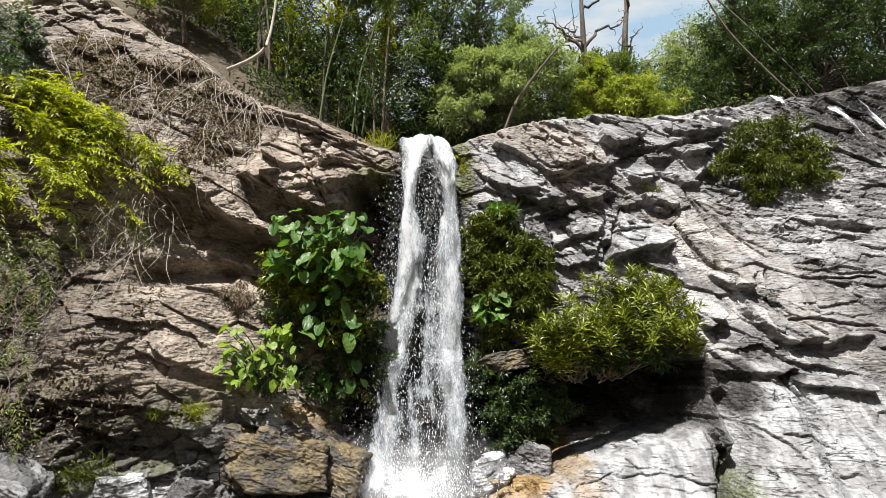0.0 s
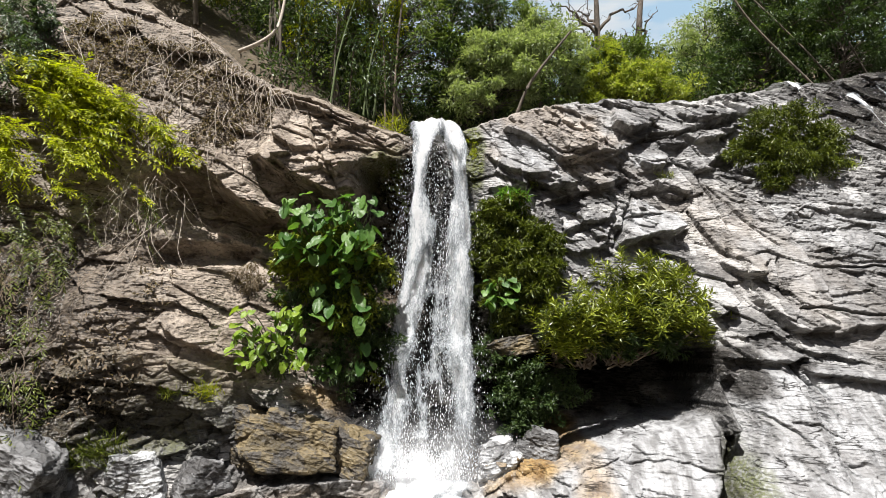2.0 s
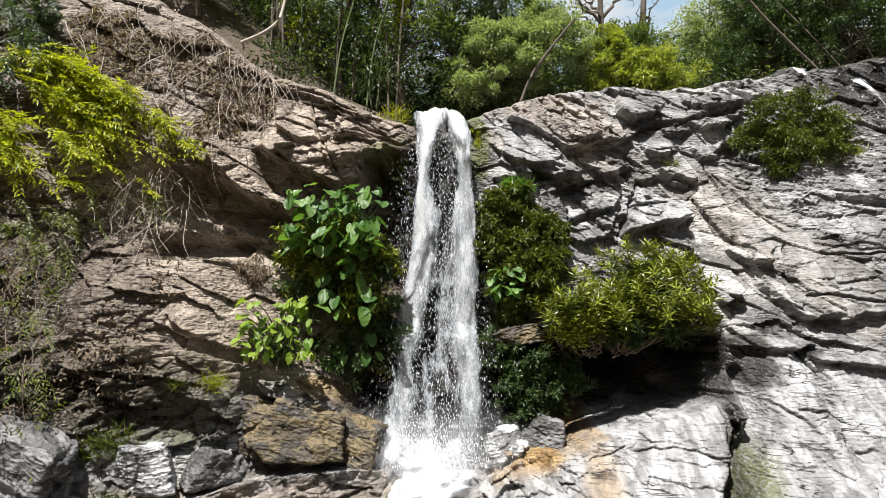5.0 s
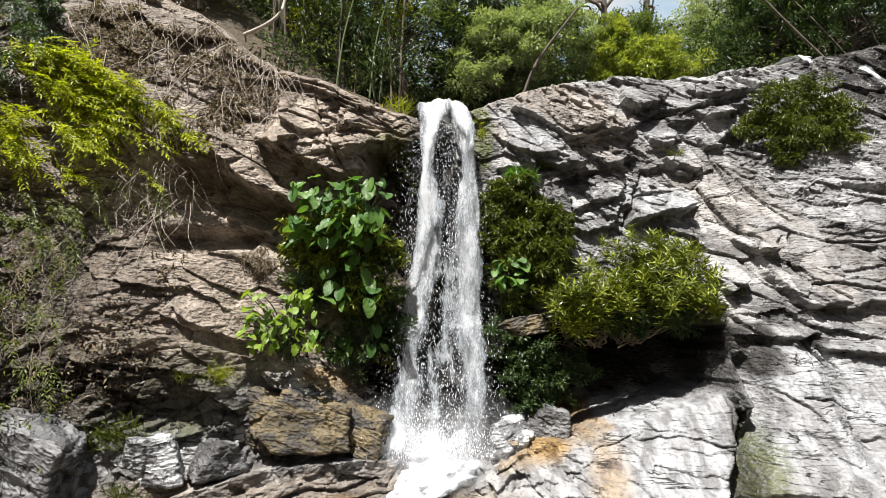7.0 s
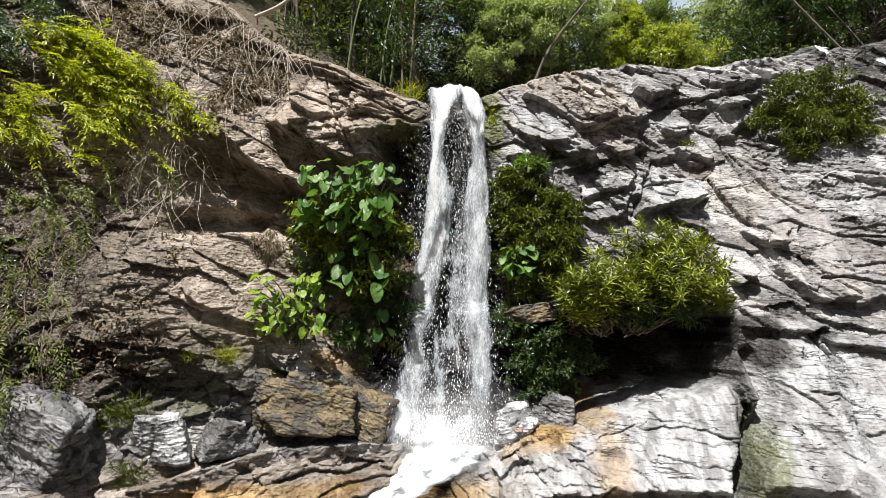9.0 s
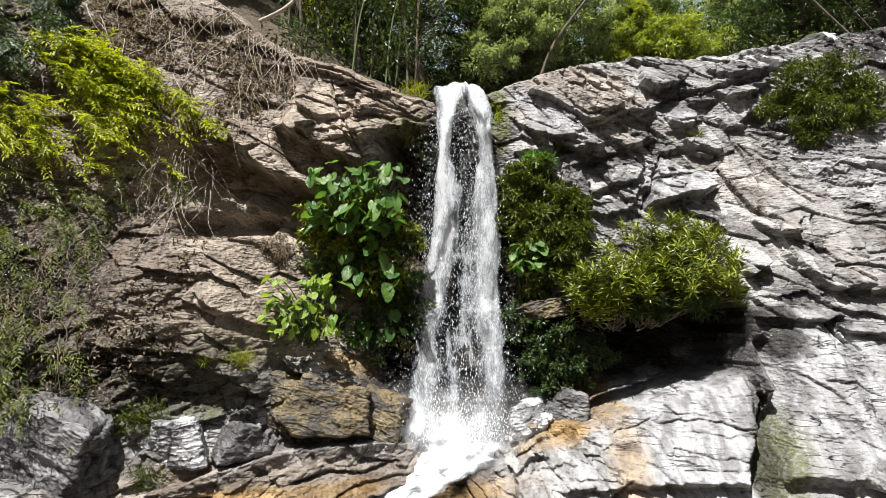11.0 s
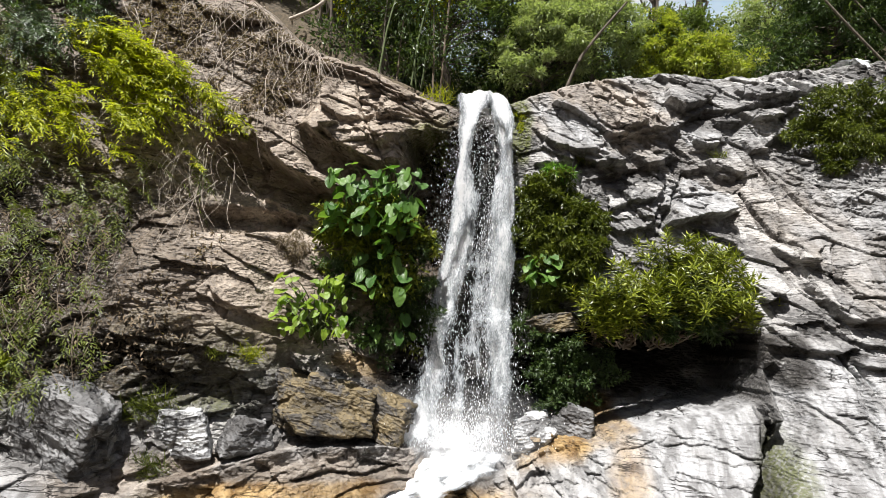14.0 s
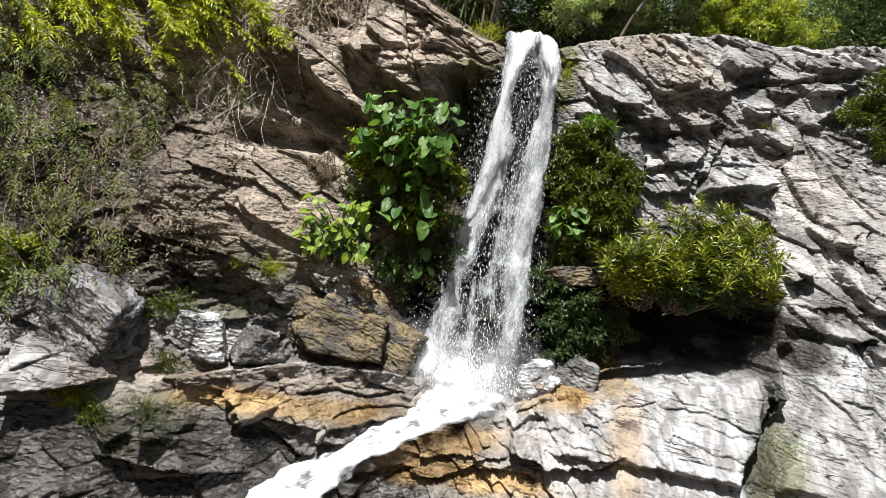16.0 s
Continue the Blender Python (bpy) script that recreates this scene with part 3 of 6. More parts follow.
    cave_in([(6.17, 6.54), (6.69, 6.91), (7.6, 6.77), (8.29, 6.38), (8.81, 6.18), (8.77, 5.94), (8.22, 6.17), (7.41, 5.81), (6.82, 5.74), (6.17, 5.87), (5.58, 6.08)], 0.39, 0.12),
    cave_in([(4.05, 5.96), (4.55, 6.04), (4.75, 5.83), (4.25, 5.7)], 0.09, 0.05),
    slab([(4.38, 5.77), (4.85, 5.8), (5.14, 5.49), (4.96, 5.24), (4.6, 5.4)], 0.2, 0.3, 0.2),
    cave_in([(3.85, 5.47), (4.47, 5.62), (5.12, 5.37), (4.83, 5.02), (4.47, 5.01), (4.16, 5.23)], 0.2, 0.06),
    # the bright plate and the blocks beside it
    slab([(3.58, 5.16), (3.97, 5.28), (4.38, 5.07), (4.63, 4.78), (4.78, 4.48), (4.58, 4.36), (4.24, 4.35), (3.79, 4.24), (3.34, 4.11), (3.53, 4.51), (3.37, 4.6)], 0.30, 0.75, -0.15),
    cave_in([(4.36, 4.37), (4.9, 4.55), (4.78, 4.23), (4.44, 4.15)], 0.18, 0.05),
    fissure([(3.61, 4.83), (3.98, 4.84), (4.39, 4.9)], 0.035, 0.16),
    fissure([(3.31, 4.15), (3.57, 4.6), (3.73, 5.08), (3.95, 5.49)], 0.05, 0.2),
    slab([(2.22, 5), (2.68, 5.22), (3.31, 5.37), (3.48, 5.1), (3.28, 4.74), (2.74, 4.63), (2.31, 4.43)], 0.2, 0.35, -0.2),
    slab([(2.31, 4.34), (3.04, 4.61), (3.39, 4.71), (3.15, 4.14), (2.56, 3.96), (2.31, 4.06)], 0.18, 0.3, -0.1),
    slab([(1.8, 4.85), (2.15, 5), (2.3, 4.7), (2.28, 4.19), (2.07, 3.79), (1.91, 4.28)], 0.26, 0.1, 0.5),
    overhang([(1.67, 5.05), (2.17, 5.19), (2.82, 5.43), (3.32, 5.55), (3.59, 5.78), (3.97, 5.96)], 0.16, 0.3, 17),
    cave_in([(2.02, 5.15), (2.35, 5.31), (3.01, 5.49), (2.72, 5.25), (2.33, 5.09)], 0.17, 0.05),
    slab([(2.77, 5.92), (3.41, 6.08), (3.87, 5.82), (3.48, 5.61), (2.98, 5.53)], 0.14, 0.3, -0.2),
    slab([(3.26, 4.06), (3.82, 4.15), (4.34, 4.07), (4.69, 3.8), (4.21, 3.45), (3.41, 3.5)], 0.14, 0.4, 0),
    # the ramp that dips away, its long joints
    slab([(5.15, 5.93), (5.55, 5.8), (6.11, 5.55), (6.54, 4.82), (6.75, 3.96), (6.78, 3.12), (6.62, 2.37), (5.96, 2.3), (5.57, 2.92), (5.44, 4.01), (5.44, 4.73), (5.36, 5.37)], 0.2, 0.1, -0.15, 0.06),
    fissure([(5.51, 5.57), (5.81, 4.98), (6, 4.53), (6.36, 4.02)], 0.035, 0.14),
    fissure([(4.96, 4.95), (5.13, 4.43), (5.33, 4), (5.62, 3.66)], 0.05, 0.2),
    fissure([(5.43, 4.05), (5.6, 3.18), (5.77, 2.61), (6, 2.27)], 0.04, 0.18),
    fissure([(6.57, 4.95), (6.81, 4.13), (6.81, 3.51), (6.84, 2.81)], 0.03, 0.12),
    fissure([(5.35, 5.88), (5.59, 4.99), (5.56, 4.31)], 0.03, 0.14),
    slab([(5.21, 3.76), (5.77, 3.94), (5.95, 3.69), (5.81, 3.35), (5.54, 3.43)], 0.22, 0.45, 0),
    cave_in([(5.79, 3.58), (6.09, 3.75), (5.92, 3.36)], 0.12, 0.04),
    fissure([(6.23, 3.83), (6.02, 3.17), (6.09, 2.83)], 0.04, 0.15),
    slab([(4.38, 3.56), (4.88, 3.78), (5.16, 3.4), (5.26, 2.82), (4.83, 2.62), (4.6, 3.08)], 0.16, 0.35, -0.2),
    # far right: flat beds in steps
    slab([(6.84, 5.32), (7.64, 5.43), (8.83, 5.7), (8.66, 4.82), (7.75, 4.88), (7.06, 4.75), (6.68, 4.7)], 0.07, 0.2, 0, 0.14),
    cave_in([(7.67, 5.02), (8.14, 4.86), (8.85, 4.8), (8.76, 4.62), (8.06, 4.68), (7.71, 4.85)], 0.168, 0.05),
    overhang([(6.52, 4.67), (7.2, 4.51), (7.82, 4.52), (8.65, 4.53)], 0.06, 0.2, 23),
    slab([(6.87, 4.49), (7.55, 4.38), (8.58, 4.43), (8.37, 3.99), (7.36, 3.93), (6.91, 4.03)], 0.07, 0.2, 0, 0.14),
    overhang([(6.68, 3.98), (7.2, 3.81), (7.73, 3.89), (8.27, 3.8)], 0.07, 0.2, 33),
    fissure([(6.73, 3.69), (7.29, 3.61), (8.28, 3.65)], 0.03, 0.14),
    overhang([(6.25, 3.14), (6.96, 3.04), (7.93, 3.15)], 0.07, 0.25, 34),
    fissure([(6.14, 2.72), (6.91, 2.76), (7.75, 2.64)], 0.04, 0.16),
    cave_in([(6.74, 2.3), (7.01, 2.41), (7.67, 2.48), (7.41, 2.02), (6.75, 1.98), (6.61, 2.13)], 0.3, 0.1),
    overhang([(4.76, 2.19), (5.19, 2.2), (5.65, 2.33), (5.93, 2.08), (6.38, 1.92), (7.14, 1.79)], 0.15, 0.25, 20),
    cave_in([(5.62, 2.23), (5.96, 2.29), (6, 2.17), (5.66, 2.13)], 0.09, 0.04),
    slab([(4.81, 2.07), (5.61, 2.12), (6.03, 1.88), (5.64, 1.79), (5.05, 1.81), (4.7, 1.87)], 0.2, 0.6, 0),
    slab([(5.82, 1.79), (6.3, 1.75), (7.07, 1.64), (7, 1.5), (6.22, 1.59), (5.83, 1.64)], 0.2, 0.6, 0),
    cave_in([(4.72, 1.8), (5.12, 1.78), (5, 1.42), (4.79, 1.33), (4.7, 1.49)], 0.12, 0.08),
    # the hollow below the bush
    cave_in([(0.83, 1.71), (1.98, 2.14), (4.83, 2.41), (4.64, 1.6), (4.36, 1), (3.95, 0.83), (3.17, 0.61), (2.79, 0.49), (2.22, 0.31), (1.74, 0.08), (1.19, 0.12), (0.83, 0.48)], 2.6, 0.08),
    # pale slabs before it, with thin joints
    slab([(1.54, 0.21), (2.16, 0.55), (2.71, 0.76), (3.07, 0.85), (3.84, 0.97), (4.22, 1.12), (4.22, 0.7), (4.09, 0.17), (3.69, -0.52), (1.16, -0.69)], 0.30, 0.05, 0, 0.10),
    fissure([(2.02, 0.06), (2.64, 0.22), (3.38, 0.29), (3.85, 0.19), (4.18, 0.2)], 0.024, 0.07),
    fissure([(2.84, -0.09), (3.21, -0.18), (3.81, -0.22)], 0.022, 0.06),
    fissure([(2.88, -0.34), (3.37, -0.34), (3.82, -0.31)], 0.02, 0.05),
    fissure([(3.17, 0.13), (3.61, 0.06), (4.04, 0.11)], 0.018, 0.04),
    fissure([(2.65, 0.24), (2.84, 0.37), (3.4, 0.35)], 0.018, 0.04),
    fissure([(2.71, -0.51), (2.77, -0.25), (2.88, -0.07)], 0.024, 0.05),
    cave_in([(2.92, 0.8), (3.24, 0.87), (3.29, 0.75), (2.98, 0.71)], 0.08, 0.05),
    slab([(4.28, 1.17), (4.48, 1.46), (4.52, 1.24), (4.52, 0.73), (4.34, 0.57), (4.28, 0.85)], 0.25, 0.3, 0.3),
    fissure([(4.36, 1.07), (4.36, 0.78), (4.39, 0.54), (4.2, 0.14)], 0.06, 0.3),
    groove([(4.72, 1.42), (4.74, 0.98), (4.69, 0.65), (4.4, 0.29), (4.15, -0.11), (3.89, -0.5)], 0.12, 0.42),
    slab([(4.95, 1.65), (5.53, 1.75), (5.69, 1.5), (5.7, 1.08), (5.75, 0.7), (5.69, 0.14), (5.5, -0.42), (3.91, -0.49), (4.46, 0.34), (4.75, 0.92)], 0.35, 0.05, -0.05, 0.16),
    fissure([(5.17, 0.9), (5.58, 0.84), (5.75, 0.7)], 0.028, 0.08),
    fissure([(5.71, 1.74), (5.87, 1.42), (5.86, 0.99), (5.93, 0.79)], 0.05, 0.2),
    fissure([(5.86, 1.68), (6.01, 1.32), (6.07, 0.91)], 0.03, 0.12),
    slab([(5.25, -0.13), (5.59, 0.03), (6.12, 0.21), (5.7, -0.41), (5.1, -0.44)], 0.35, 0.4, 0),
    cave_in([(5.8, 0.3), (6.13, 0.35), (6.11, 0.26), (5.83, 0.23)], 0.09, 0.05),
    # the foot: tiers on either side of the chute
    ledge([(-5.11, -0.76), (-4.68, -0.59), (-3.82, -0.36), (-2.78, -0.13), (-1.62, -0.12), (-0.95, -0.25), (-0.63, -0.39)], 0.50, 0.45, 28),
    slab([(-3.81, -0.66), (-3.3, -0.44), (-2.71, -0.32), (-1.49, -0.4), (-0.68, -0.49), (-0.67, -0.67), (-1.35, -0.75), (-2.4, -1.01), (-3.3, -0.94)], 0.18, 0.35, 0),
    fissure([(-2.82, -0.57), (-2.36, -0.47), (-1.9, -0.54), (-1.33, -0.41)], 0.04, 0.14),
    fissure([(-2.21, -0.81), (-1.77, -0.65), (-1.08, -0.62)], 0.035, 0.12),
    slab([(-3.58, -0.91), (-3.23, -0.7), (-2.97, -0.73), (-3.13, -0.93), (-3.35, -1.09)], 0.25, 0.5, 0),
    slab([(-4.66, -0.84), (-4.27, -0.71), (-4.02, -1.01), (-3.98, -1.21), (-4.36, -1.27)], 0.25, 0.25, 0),
    ledge([(-5.31, -1.23), (-4.58, -1.2), (-3.96, -1.24), (-3.33, -1.2), (-2.89, -1.19)], 0.35, 0.4, 30),
    overhang([(-5.07, -1.53), (-4.3, -1.57), (-3.45, -1.62), (-2.95, -1.6)], 0.25, 0.3, 29),
    slab([(-2.42, -0.96), (-1.83, -0.81), (-1.69, -0.94), (-1.93, -1.17), (-2.31, -1.21)], 0.2, 0.5, 0),
    ledge([(-2.14, -1.69), (-1.86, -1.48), (-1.59, -1.21), (-1.24, -0.89), (-0.61, -0.72), (0.16, -0.51), (0.66, -0.23), (1.13, 0.05)], 0.55, 0.6, 27),
    overhang([(-1.7, -1.56), (-1.11, -1.41), (-0.46, -1.33), (0.2, -1.09), (0.86, -0.89)], 0.16, 0.3, 35),
    overhang([(-1.2, -1.18), (-0.45, -1.08), (0.17, -0.97), (0.85, -0.83)], 0.14, 0.25, 36),
    cave_in([(-1.8, -1.58), (-1.63, -1.43), (-1.17, -1.31), (-0.84, -1.3), (-1.12, -1.45), (-1.51, -1.53)], 0.25, 0.06),
    slab([(0.47, -0.42), (0.94, -0.16), (1.64, -0.1), (1.94, -0.25), (2.09, -0.57), (1.81, -0.75), (1.02, -0.92), (0.49, -0.8)], 0.25, 0.35, 0.1),
    fissure([(0.44, -0.54), (0.9, -0.48), (1.42, -0.36)], 0.032, 0.08),
    fissure([(1.26, -0.55), (1.76, -0.51), (2.01, -0.53)], 0.024, 0.07),
    fissure([(1.01, -0.71), (1.6, -0.65), (2.09, -0.62)], 0.024, 0.07),
    fissure([(1.85, -0.81), (2.09, -0.6), (2.15, -0.51)], 0.024, 0.07),
    cave_in([(0.44, -0.51), (0.69, -0.34), (0.97, -0.33), (1.11, -0.4), (0.72, -0.51)], 0.16, 0.05),
    slab([(0.44, 0.29), (0.86, 0.45), (1.29, 0.46), (1.27, 0.2), (0.92, 0.03), (0.49, 0)], 0.25, 0.4, 0),
    slab([(0.83, 0.01), (1.36, 0.22), (2.15, 0.5), (2.59, 0.71), (2.41, 0.38), (1.64, 0.03), (0.85, -0.15)], 0.10, 0.3, 0, 0.18),
    slab([(-6.58, -0.34), (-6.02, -0.34), (-5.27, -0.44), (-5.17, -0.66), (-5.52, -0.83), (-6.18, -0.98)], 0.35, 0.7, 0),
]


def blot(x, z, cx, cz, rx, rz, turn=0.0, seed=1, soft=0.5):
    """A patch with a ragged rim."""
    c, s = math.cos(radians(turn)), math.sin(radians(turn))
    u, v = ((x - cx) * c + (z - cz) * s) / rx, (-(x - cx) * s + (z - cz) * c) / rz
    return 1 - ease(1 - soft, 1 + soft, np.hypot(u, v) + 0.55 * fbm((x * 2.2, z * 2.2), 100 + seed, 4))


def beds(x, z, dip, long, high, seed):
    """Facets of broken beds that dip to the right by so many degrees."""
    c, s = math.cos(radians(-dip)), math.sin(radians(-dip))
    return facets((x * c + z * s) / long, (-x * s + z * c) / high, seed)


def cliff_form(x, z):
    """Where the face stands, with its brows, clefts and broken surface, and the tone of its facets."""
    wx = x + 0.035 * fbm((x * 3.1, z * 3.1), 41, 4, 0.6)
    wz = z + 0.035 * fbm((x * 3.1 + 9, z * 3.1), 42, 4, 0.6)
    y = rough_y(x, z)
    for form in FORMS:
        y = y + form(x, z)
    left = 1 - ease(-1.5, 0.5, x)
    flat = ease(5.9, 7.2, x + 0.35 * (z - 4)) * (1 - ease(6.0, 6.8, z))
    ramp = blot(x, z, 5.9, 3.9, 2.3, 0.9, -45, 44)
    shelf = np.maximum(blot(x, z, -4.5, 2.6, 1.4, 1.0, 0, 40), blot(x, z, -2.6, -0.55, 2.3, 0.4, 0, 41))
    slabs = ease(1.0, 2.2, x) * (1 - ease(0.9, 1.6, z - 0.12 * (x - 3)))
    calm = (1 - 0.66 * slabs) * (1 - 0.25 * shelf) * (1 - 0.3 * ramp)
    crush = 0.35 + 0.9 * ease(0.40, 0.66, value_noise((x * 0.8, z * 0.8), 77))
    # steep beds on the middle face, flat ones far to the right, blocks on the left
    h1, e1, q1 = beds(wx, wz, 36, 0.85, 0.40, 51)
    h2, e2, q2 = beds(wx, wz, 42, 0.34, 0.15, 61)
    g1, d1, o1 = beds(wx, wz, 10, 0.62, 0.24, 52)
    g2, d2, o2 = beds(wx, wz, 16, 0.24, 0.10, 62)
    b1, c1, k1 = beds(wx, wz, 24, 0.75, 0.46, 53)
    b2, c2, k2 = beds(wx, wz, -28, 0.30, 0.20, 63)
    h3, e3, _ = beds(wx, wz, 20, 0.13, 0.075, 71)

    def mix(steep, level, block):
        return (steep * (1 - flat) + level * flat) * (1 - left) + block * left

    big, mid = mix(0.135 * h1, 0.085 * g1, 0.15 * b1), mix(0.075 * h2, 0.035 * g2, 0.08 * b2)
    rubble = np.maximum(blot(x, z, -4.6, 0.95, 1.7, 0.6, -5, 47), blot(x, z, -2.6, 1.0, 0.8, 0.4, -25, 48))
    crush = crush * (1 + 1.3 * rubble)
    y = y + calm * (big + crush * (mid + 0.018 * h3))
    y = y + calm * mix(0.05 * np.exp(-e1 / 0.03), 0.025 * np.exp(-d1 / 0.04), 0.06 * np.exp(-c1 / 0.03))
    y = y + calm * crush * mix(0.03 * np.exp(-e2 / 0.06), 0.02 * np.exp(-d2 / 0.08), 0.035 * np.exp(-c2 / 0.06))
    # thin joints along the beds of the slabs
    cut = np.abs(fbm((x * 0.35 + z * 0.05, z * 2.3 + x * 0.35), 87, 3))
    y = y + 0.028 * np.exp(-cut / 0.006) * np.maximum(slabs, 0.6 * flat) * ease(0.45, 0.6, value_noise((x * 0.9, z * 0.9), 88))
    tone = 0.55 * mix(q1, o1, k1) + 0.45 * mix(q2, o2, k2)
    return tone, y + 0.035 * fbm((x * 1.4, z * 1.4), 81, 3) + 0.010 * calm * fbm((x * 11, z * 17), 85, 4, 0.6)


def cliff_y(x, z):
    return cliff_form(x, z)[1]


def crest_z(x):
    return np.interp(x, CREST_X, CREST_Z) + 0.05 * fbm((np.asarray(x) * 1.3, np.asarray(x) * 0), 91, 4)


def on_face(x, z, out=0.05):
    return (x, float(cliff_y(np.array([x]), np.array([z]))[0]) - out, z)


def build_cliff():
    rows, back = 600, 40
    x = np.concatenate([np.linspace(-13, -9.6, 50, endpoint=False), np.linspace(-9.6, 10.4, 1120, endpoint=False), np.linspace(10.4, 12.6, 36)])[None].repeat(rows, 0)
    zc = crest_z(x[0])
    z = -2.6 + (zc[None] + 2.6) * np.linspace(0, 1, rows)[:, None]
    tone, y = cliff_form(x, z)
    tone = np.concatenate([tone, tone[-1:].repeat(back, 0)])
    # over the edge the rock rounds off and runs back under the forest
    s = np.linspace(0.02, 1, back)[:, None] ** 1.6 * 5.0
    bx, by = x[:back] * 1.0, y[-1][None] + s
    bz = zc[None] + 0.16 * (1 - np.exp(-s / 0.25)) + 0.05 * s + 0.10 * fbm((bx * 1.6, by * 1.6), 95, 4) * ease(0, 0.5, s)
    bz = bz - 0.30 * np.exp(-(((bx + 0.45) / 0.55) ** 2)) * ease(0, 0.4, s)
    x, y, z = (np.concatenate(p) for p in ((x, bx), (y, by), (z, bz)))
    tan = np.clip(1.0 * (1 - ease(-1.3, -0.2, x + 0.5 * fbm((x, z), 7))) * ease(0.7, 1.7, z + 0.4 * fbm((x, z), 8)) + blot(x, z, 2.0, 6.9, 1.7, 1.0, -15, 2) + 0.8 * blot(x, z, -2.8, -0.6, 2.2, 0.4, 0, 42) + 0.7 * blot(x, z, 0.0, -1.1, 1.4, 0.5, 0, 43) + 0.4 * blot(x, z, 6.0, 4.0, 2.2, 0.8, -45, 62, 0.7), 0, 1)
    # Pale rock; seed 8 paints a wet sheen into the colour.
    pale = np.maximum.reduce([
        blot(x, z, 3.6, 0.1, 1.9, 1.1, 10, 3), blot(x, z, 5.8, 0.6, 1.2, 1.3, 0, 4), blot(x, z, 4.1, 4.7, 0.75, 0.55, 0, 5, 0.25),
        blot(x, z, 7.9, 4.6, 2.0, 0.8, -5, 6) * 0.55, blot(x, z, 1.4, 6.4, 1.1, 0.5, -30, 7), blot(x, z, 4.2, 6.35, 0.5, 0.25, -20, 8, 0.3),
        blot(x, z, -6.3, -0.85, 0.8, 0.45, -20, 9) * 0.8, blot(x, z, 6.8, 3.2, 1.4, 0.4, -40, 10) * 0.5, blot(x, z, 1.0, -0.9, 0.9, 0.5, -10, 24) * 0.55,
        # Broad faint blots put sheen and brighter light into the rock's colour.
        blot(x, z, 7.5, 4.0, 2.6, 2.2, -10, 26, 0.8) * 0.22, blot(x, z, 3.0, 4.4, 1.4, 0.7, 10, 27, 0.7) * 0.3, blot(x, z, 6.0, 6.8, 3.0, 1.0, 10, 28, 0.8) * 0.35, blot(x, z, 2.2, 6.9, 1.8, 1.1, 0, 29, 0.8) * 0.3])
    ochre = np.maximum.reduce([
        blot(x, z, 1.7, 0.30, 1.0, 0.22, 24, 11, 0.6), blot(x, z, 2.2, -0.3, 0.25, 0.7, 0, 12, 0.7) * 0.6, blot(x, z, -0.5, -0.92, 0.9, 0.26, 12, 13, 0.4), blot(x, z, -0.3, -1.3, 1.3, 0.16, 5, 59, 0.4),
        blot(x, z, 0.0, -1.25, 0.9, 0.18, 5, 14, 0.4), blot(x, z, -3.6, -0.72, 0.9, 0.16, 5, 15, 0.4), blot(x, z, -2.6, -0.72, 1.2, 0.13, 0, 61, 0.4) * 0.9, blot(x, z, 0.75, 0.1, 0.5, 0.25, 0, 23, 0.4) * 0.6,
        blot(x, z, -2.4, 1.1, 0.5, 0.2, -20, 16, 0.4) * 0.7]) * 0.9
    # Wet rock; shade of the hollow and left bank is painted in too.
    wet_shade = np.maximum.reduce([
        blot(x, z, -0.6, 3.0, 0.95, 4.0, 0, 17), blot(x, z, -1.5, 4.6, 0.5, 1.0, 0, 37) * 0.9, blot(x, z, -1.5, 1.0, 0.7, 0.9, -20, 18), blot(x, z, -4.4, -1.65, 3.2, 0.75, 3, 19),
        # Seeds 56 to 58 only darken the rock; seed 25 paints the hollow's shade.
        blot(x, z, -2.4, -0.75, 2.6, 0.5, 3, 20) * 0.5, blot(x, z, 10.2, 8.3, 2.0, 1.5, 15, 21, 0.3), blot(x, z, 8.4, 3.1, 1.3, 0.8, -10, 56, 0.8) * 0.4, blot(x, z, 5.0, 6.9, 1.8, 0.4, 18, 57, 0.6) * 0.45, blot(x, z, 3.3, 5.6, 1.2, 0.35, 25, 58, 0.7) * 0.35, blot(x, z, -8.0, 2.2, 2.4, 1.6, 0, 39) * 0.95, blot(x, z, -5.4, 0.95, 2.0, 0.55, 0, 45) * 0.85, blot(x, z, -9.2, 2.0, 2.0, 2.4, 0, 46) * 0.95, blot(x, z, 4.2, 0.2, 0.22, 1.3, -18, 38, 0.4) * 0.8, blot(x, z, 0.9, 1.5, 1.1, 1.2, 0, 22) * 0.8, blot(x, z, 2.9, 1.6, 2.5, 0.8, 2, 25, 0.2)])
    wet_shade = wet_shade * (1 - 0.85 * blot(x, z, -3.6, -0.72, 0.9, 0.16, 5, 15, 0.4))
    moss = np.maximum.reduce([
        blot(x, z, 0.35, 6.2, 0.28, 0.75, 0, 30, 0.3), blot(x, z, -1.35, 5.5, 0.45, 0.6, 0, 31), blot(x, z, 0.95, 2.2, 0.5, 0.3, 0, 32),
        blot(x, z, 4.2, -0.4, 0.3, 1.0, -15, 33) * 0.8, blot(x, z, -5.2, 0.9, 2.0, 0.7, 0, 34) * 0.6, blot(x, z, -4.5, -1.2, 0.5, 0.4, 0, 35) * 0.6])
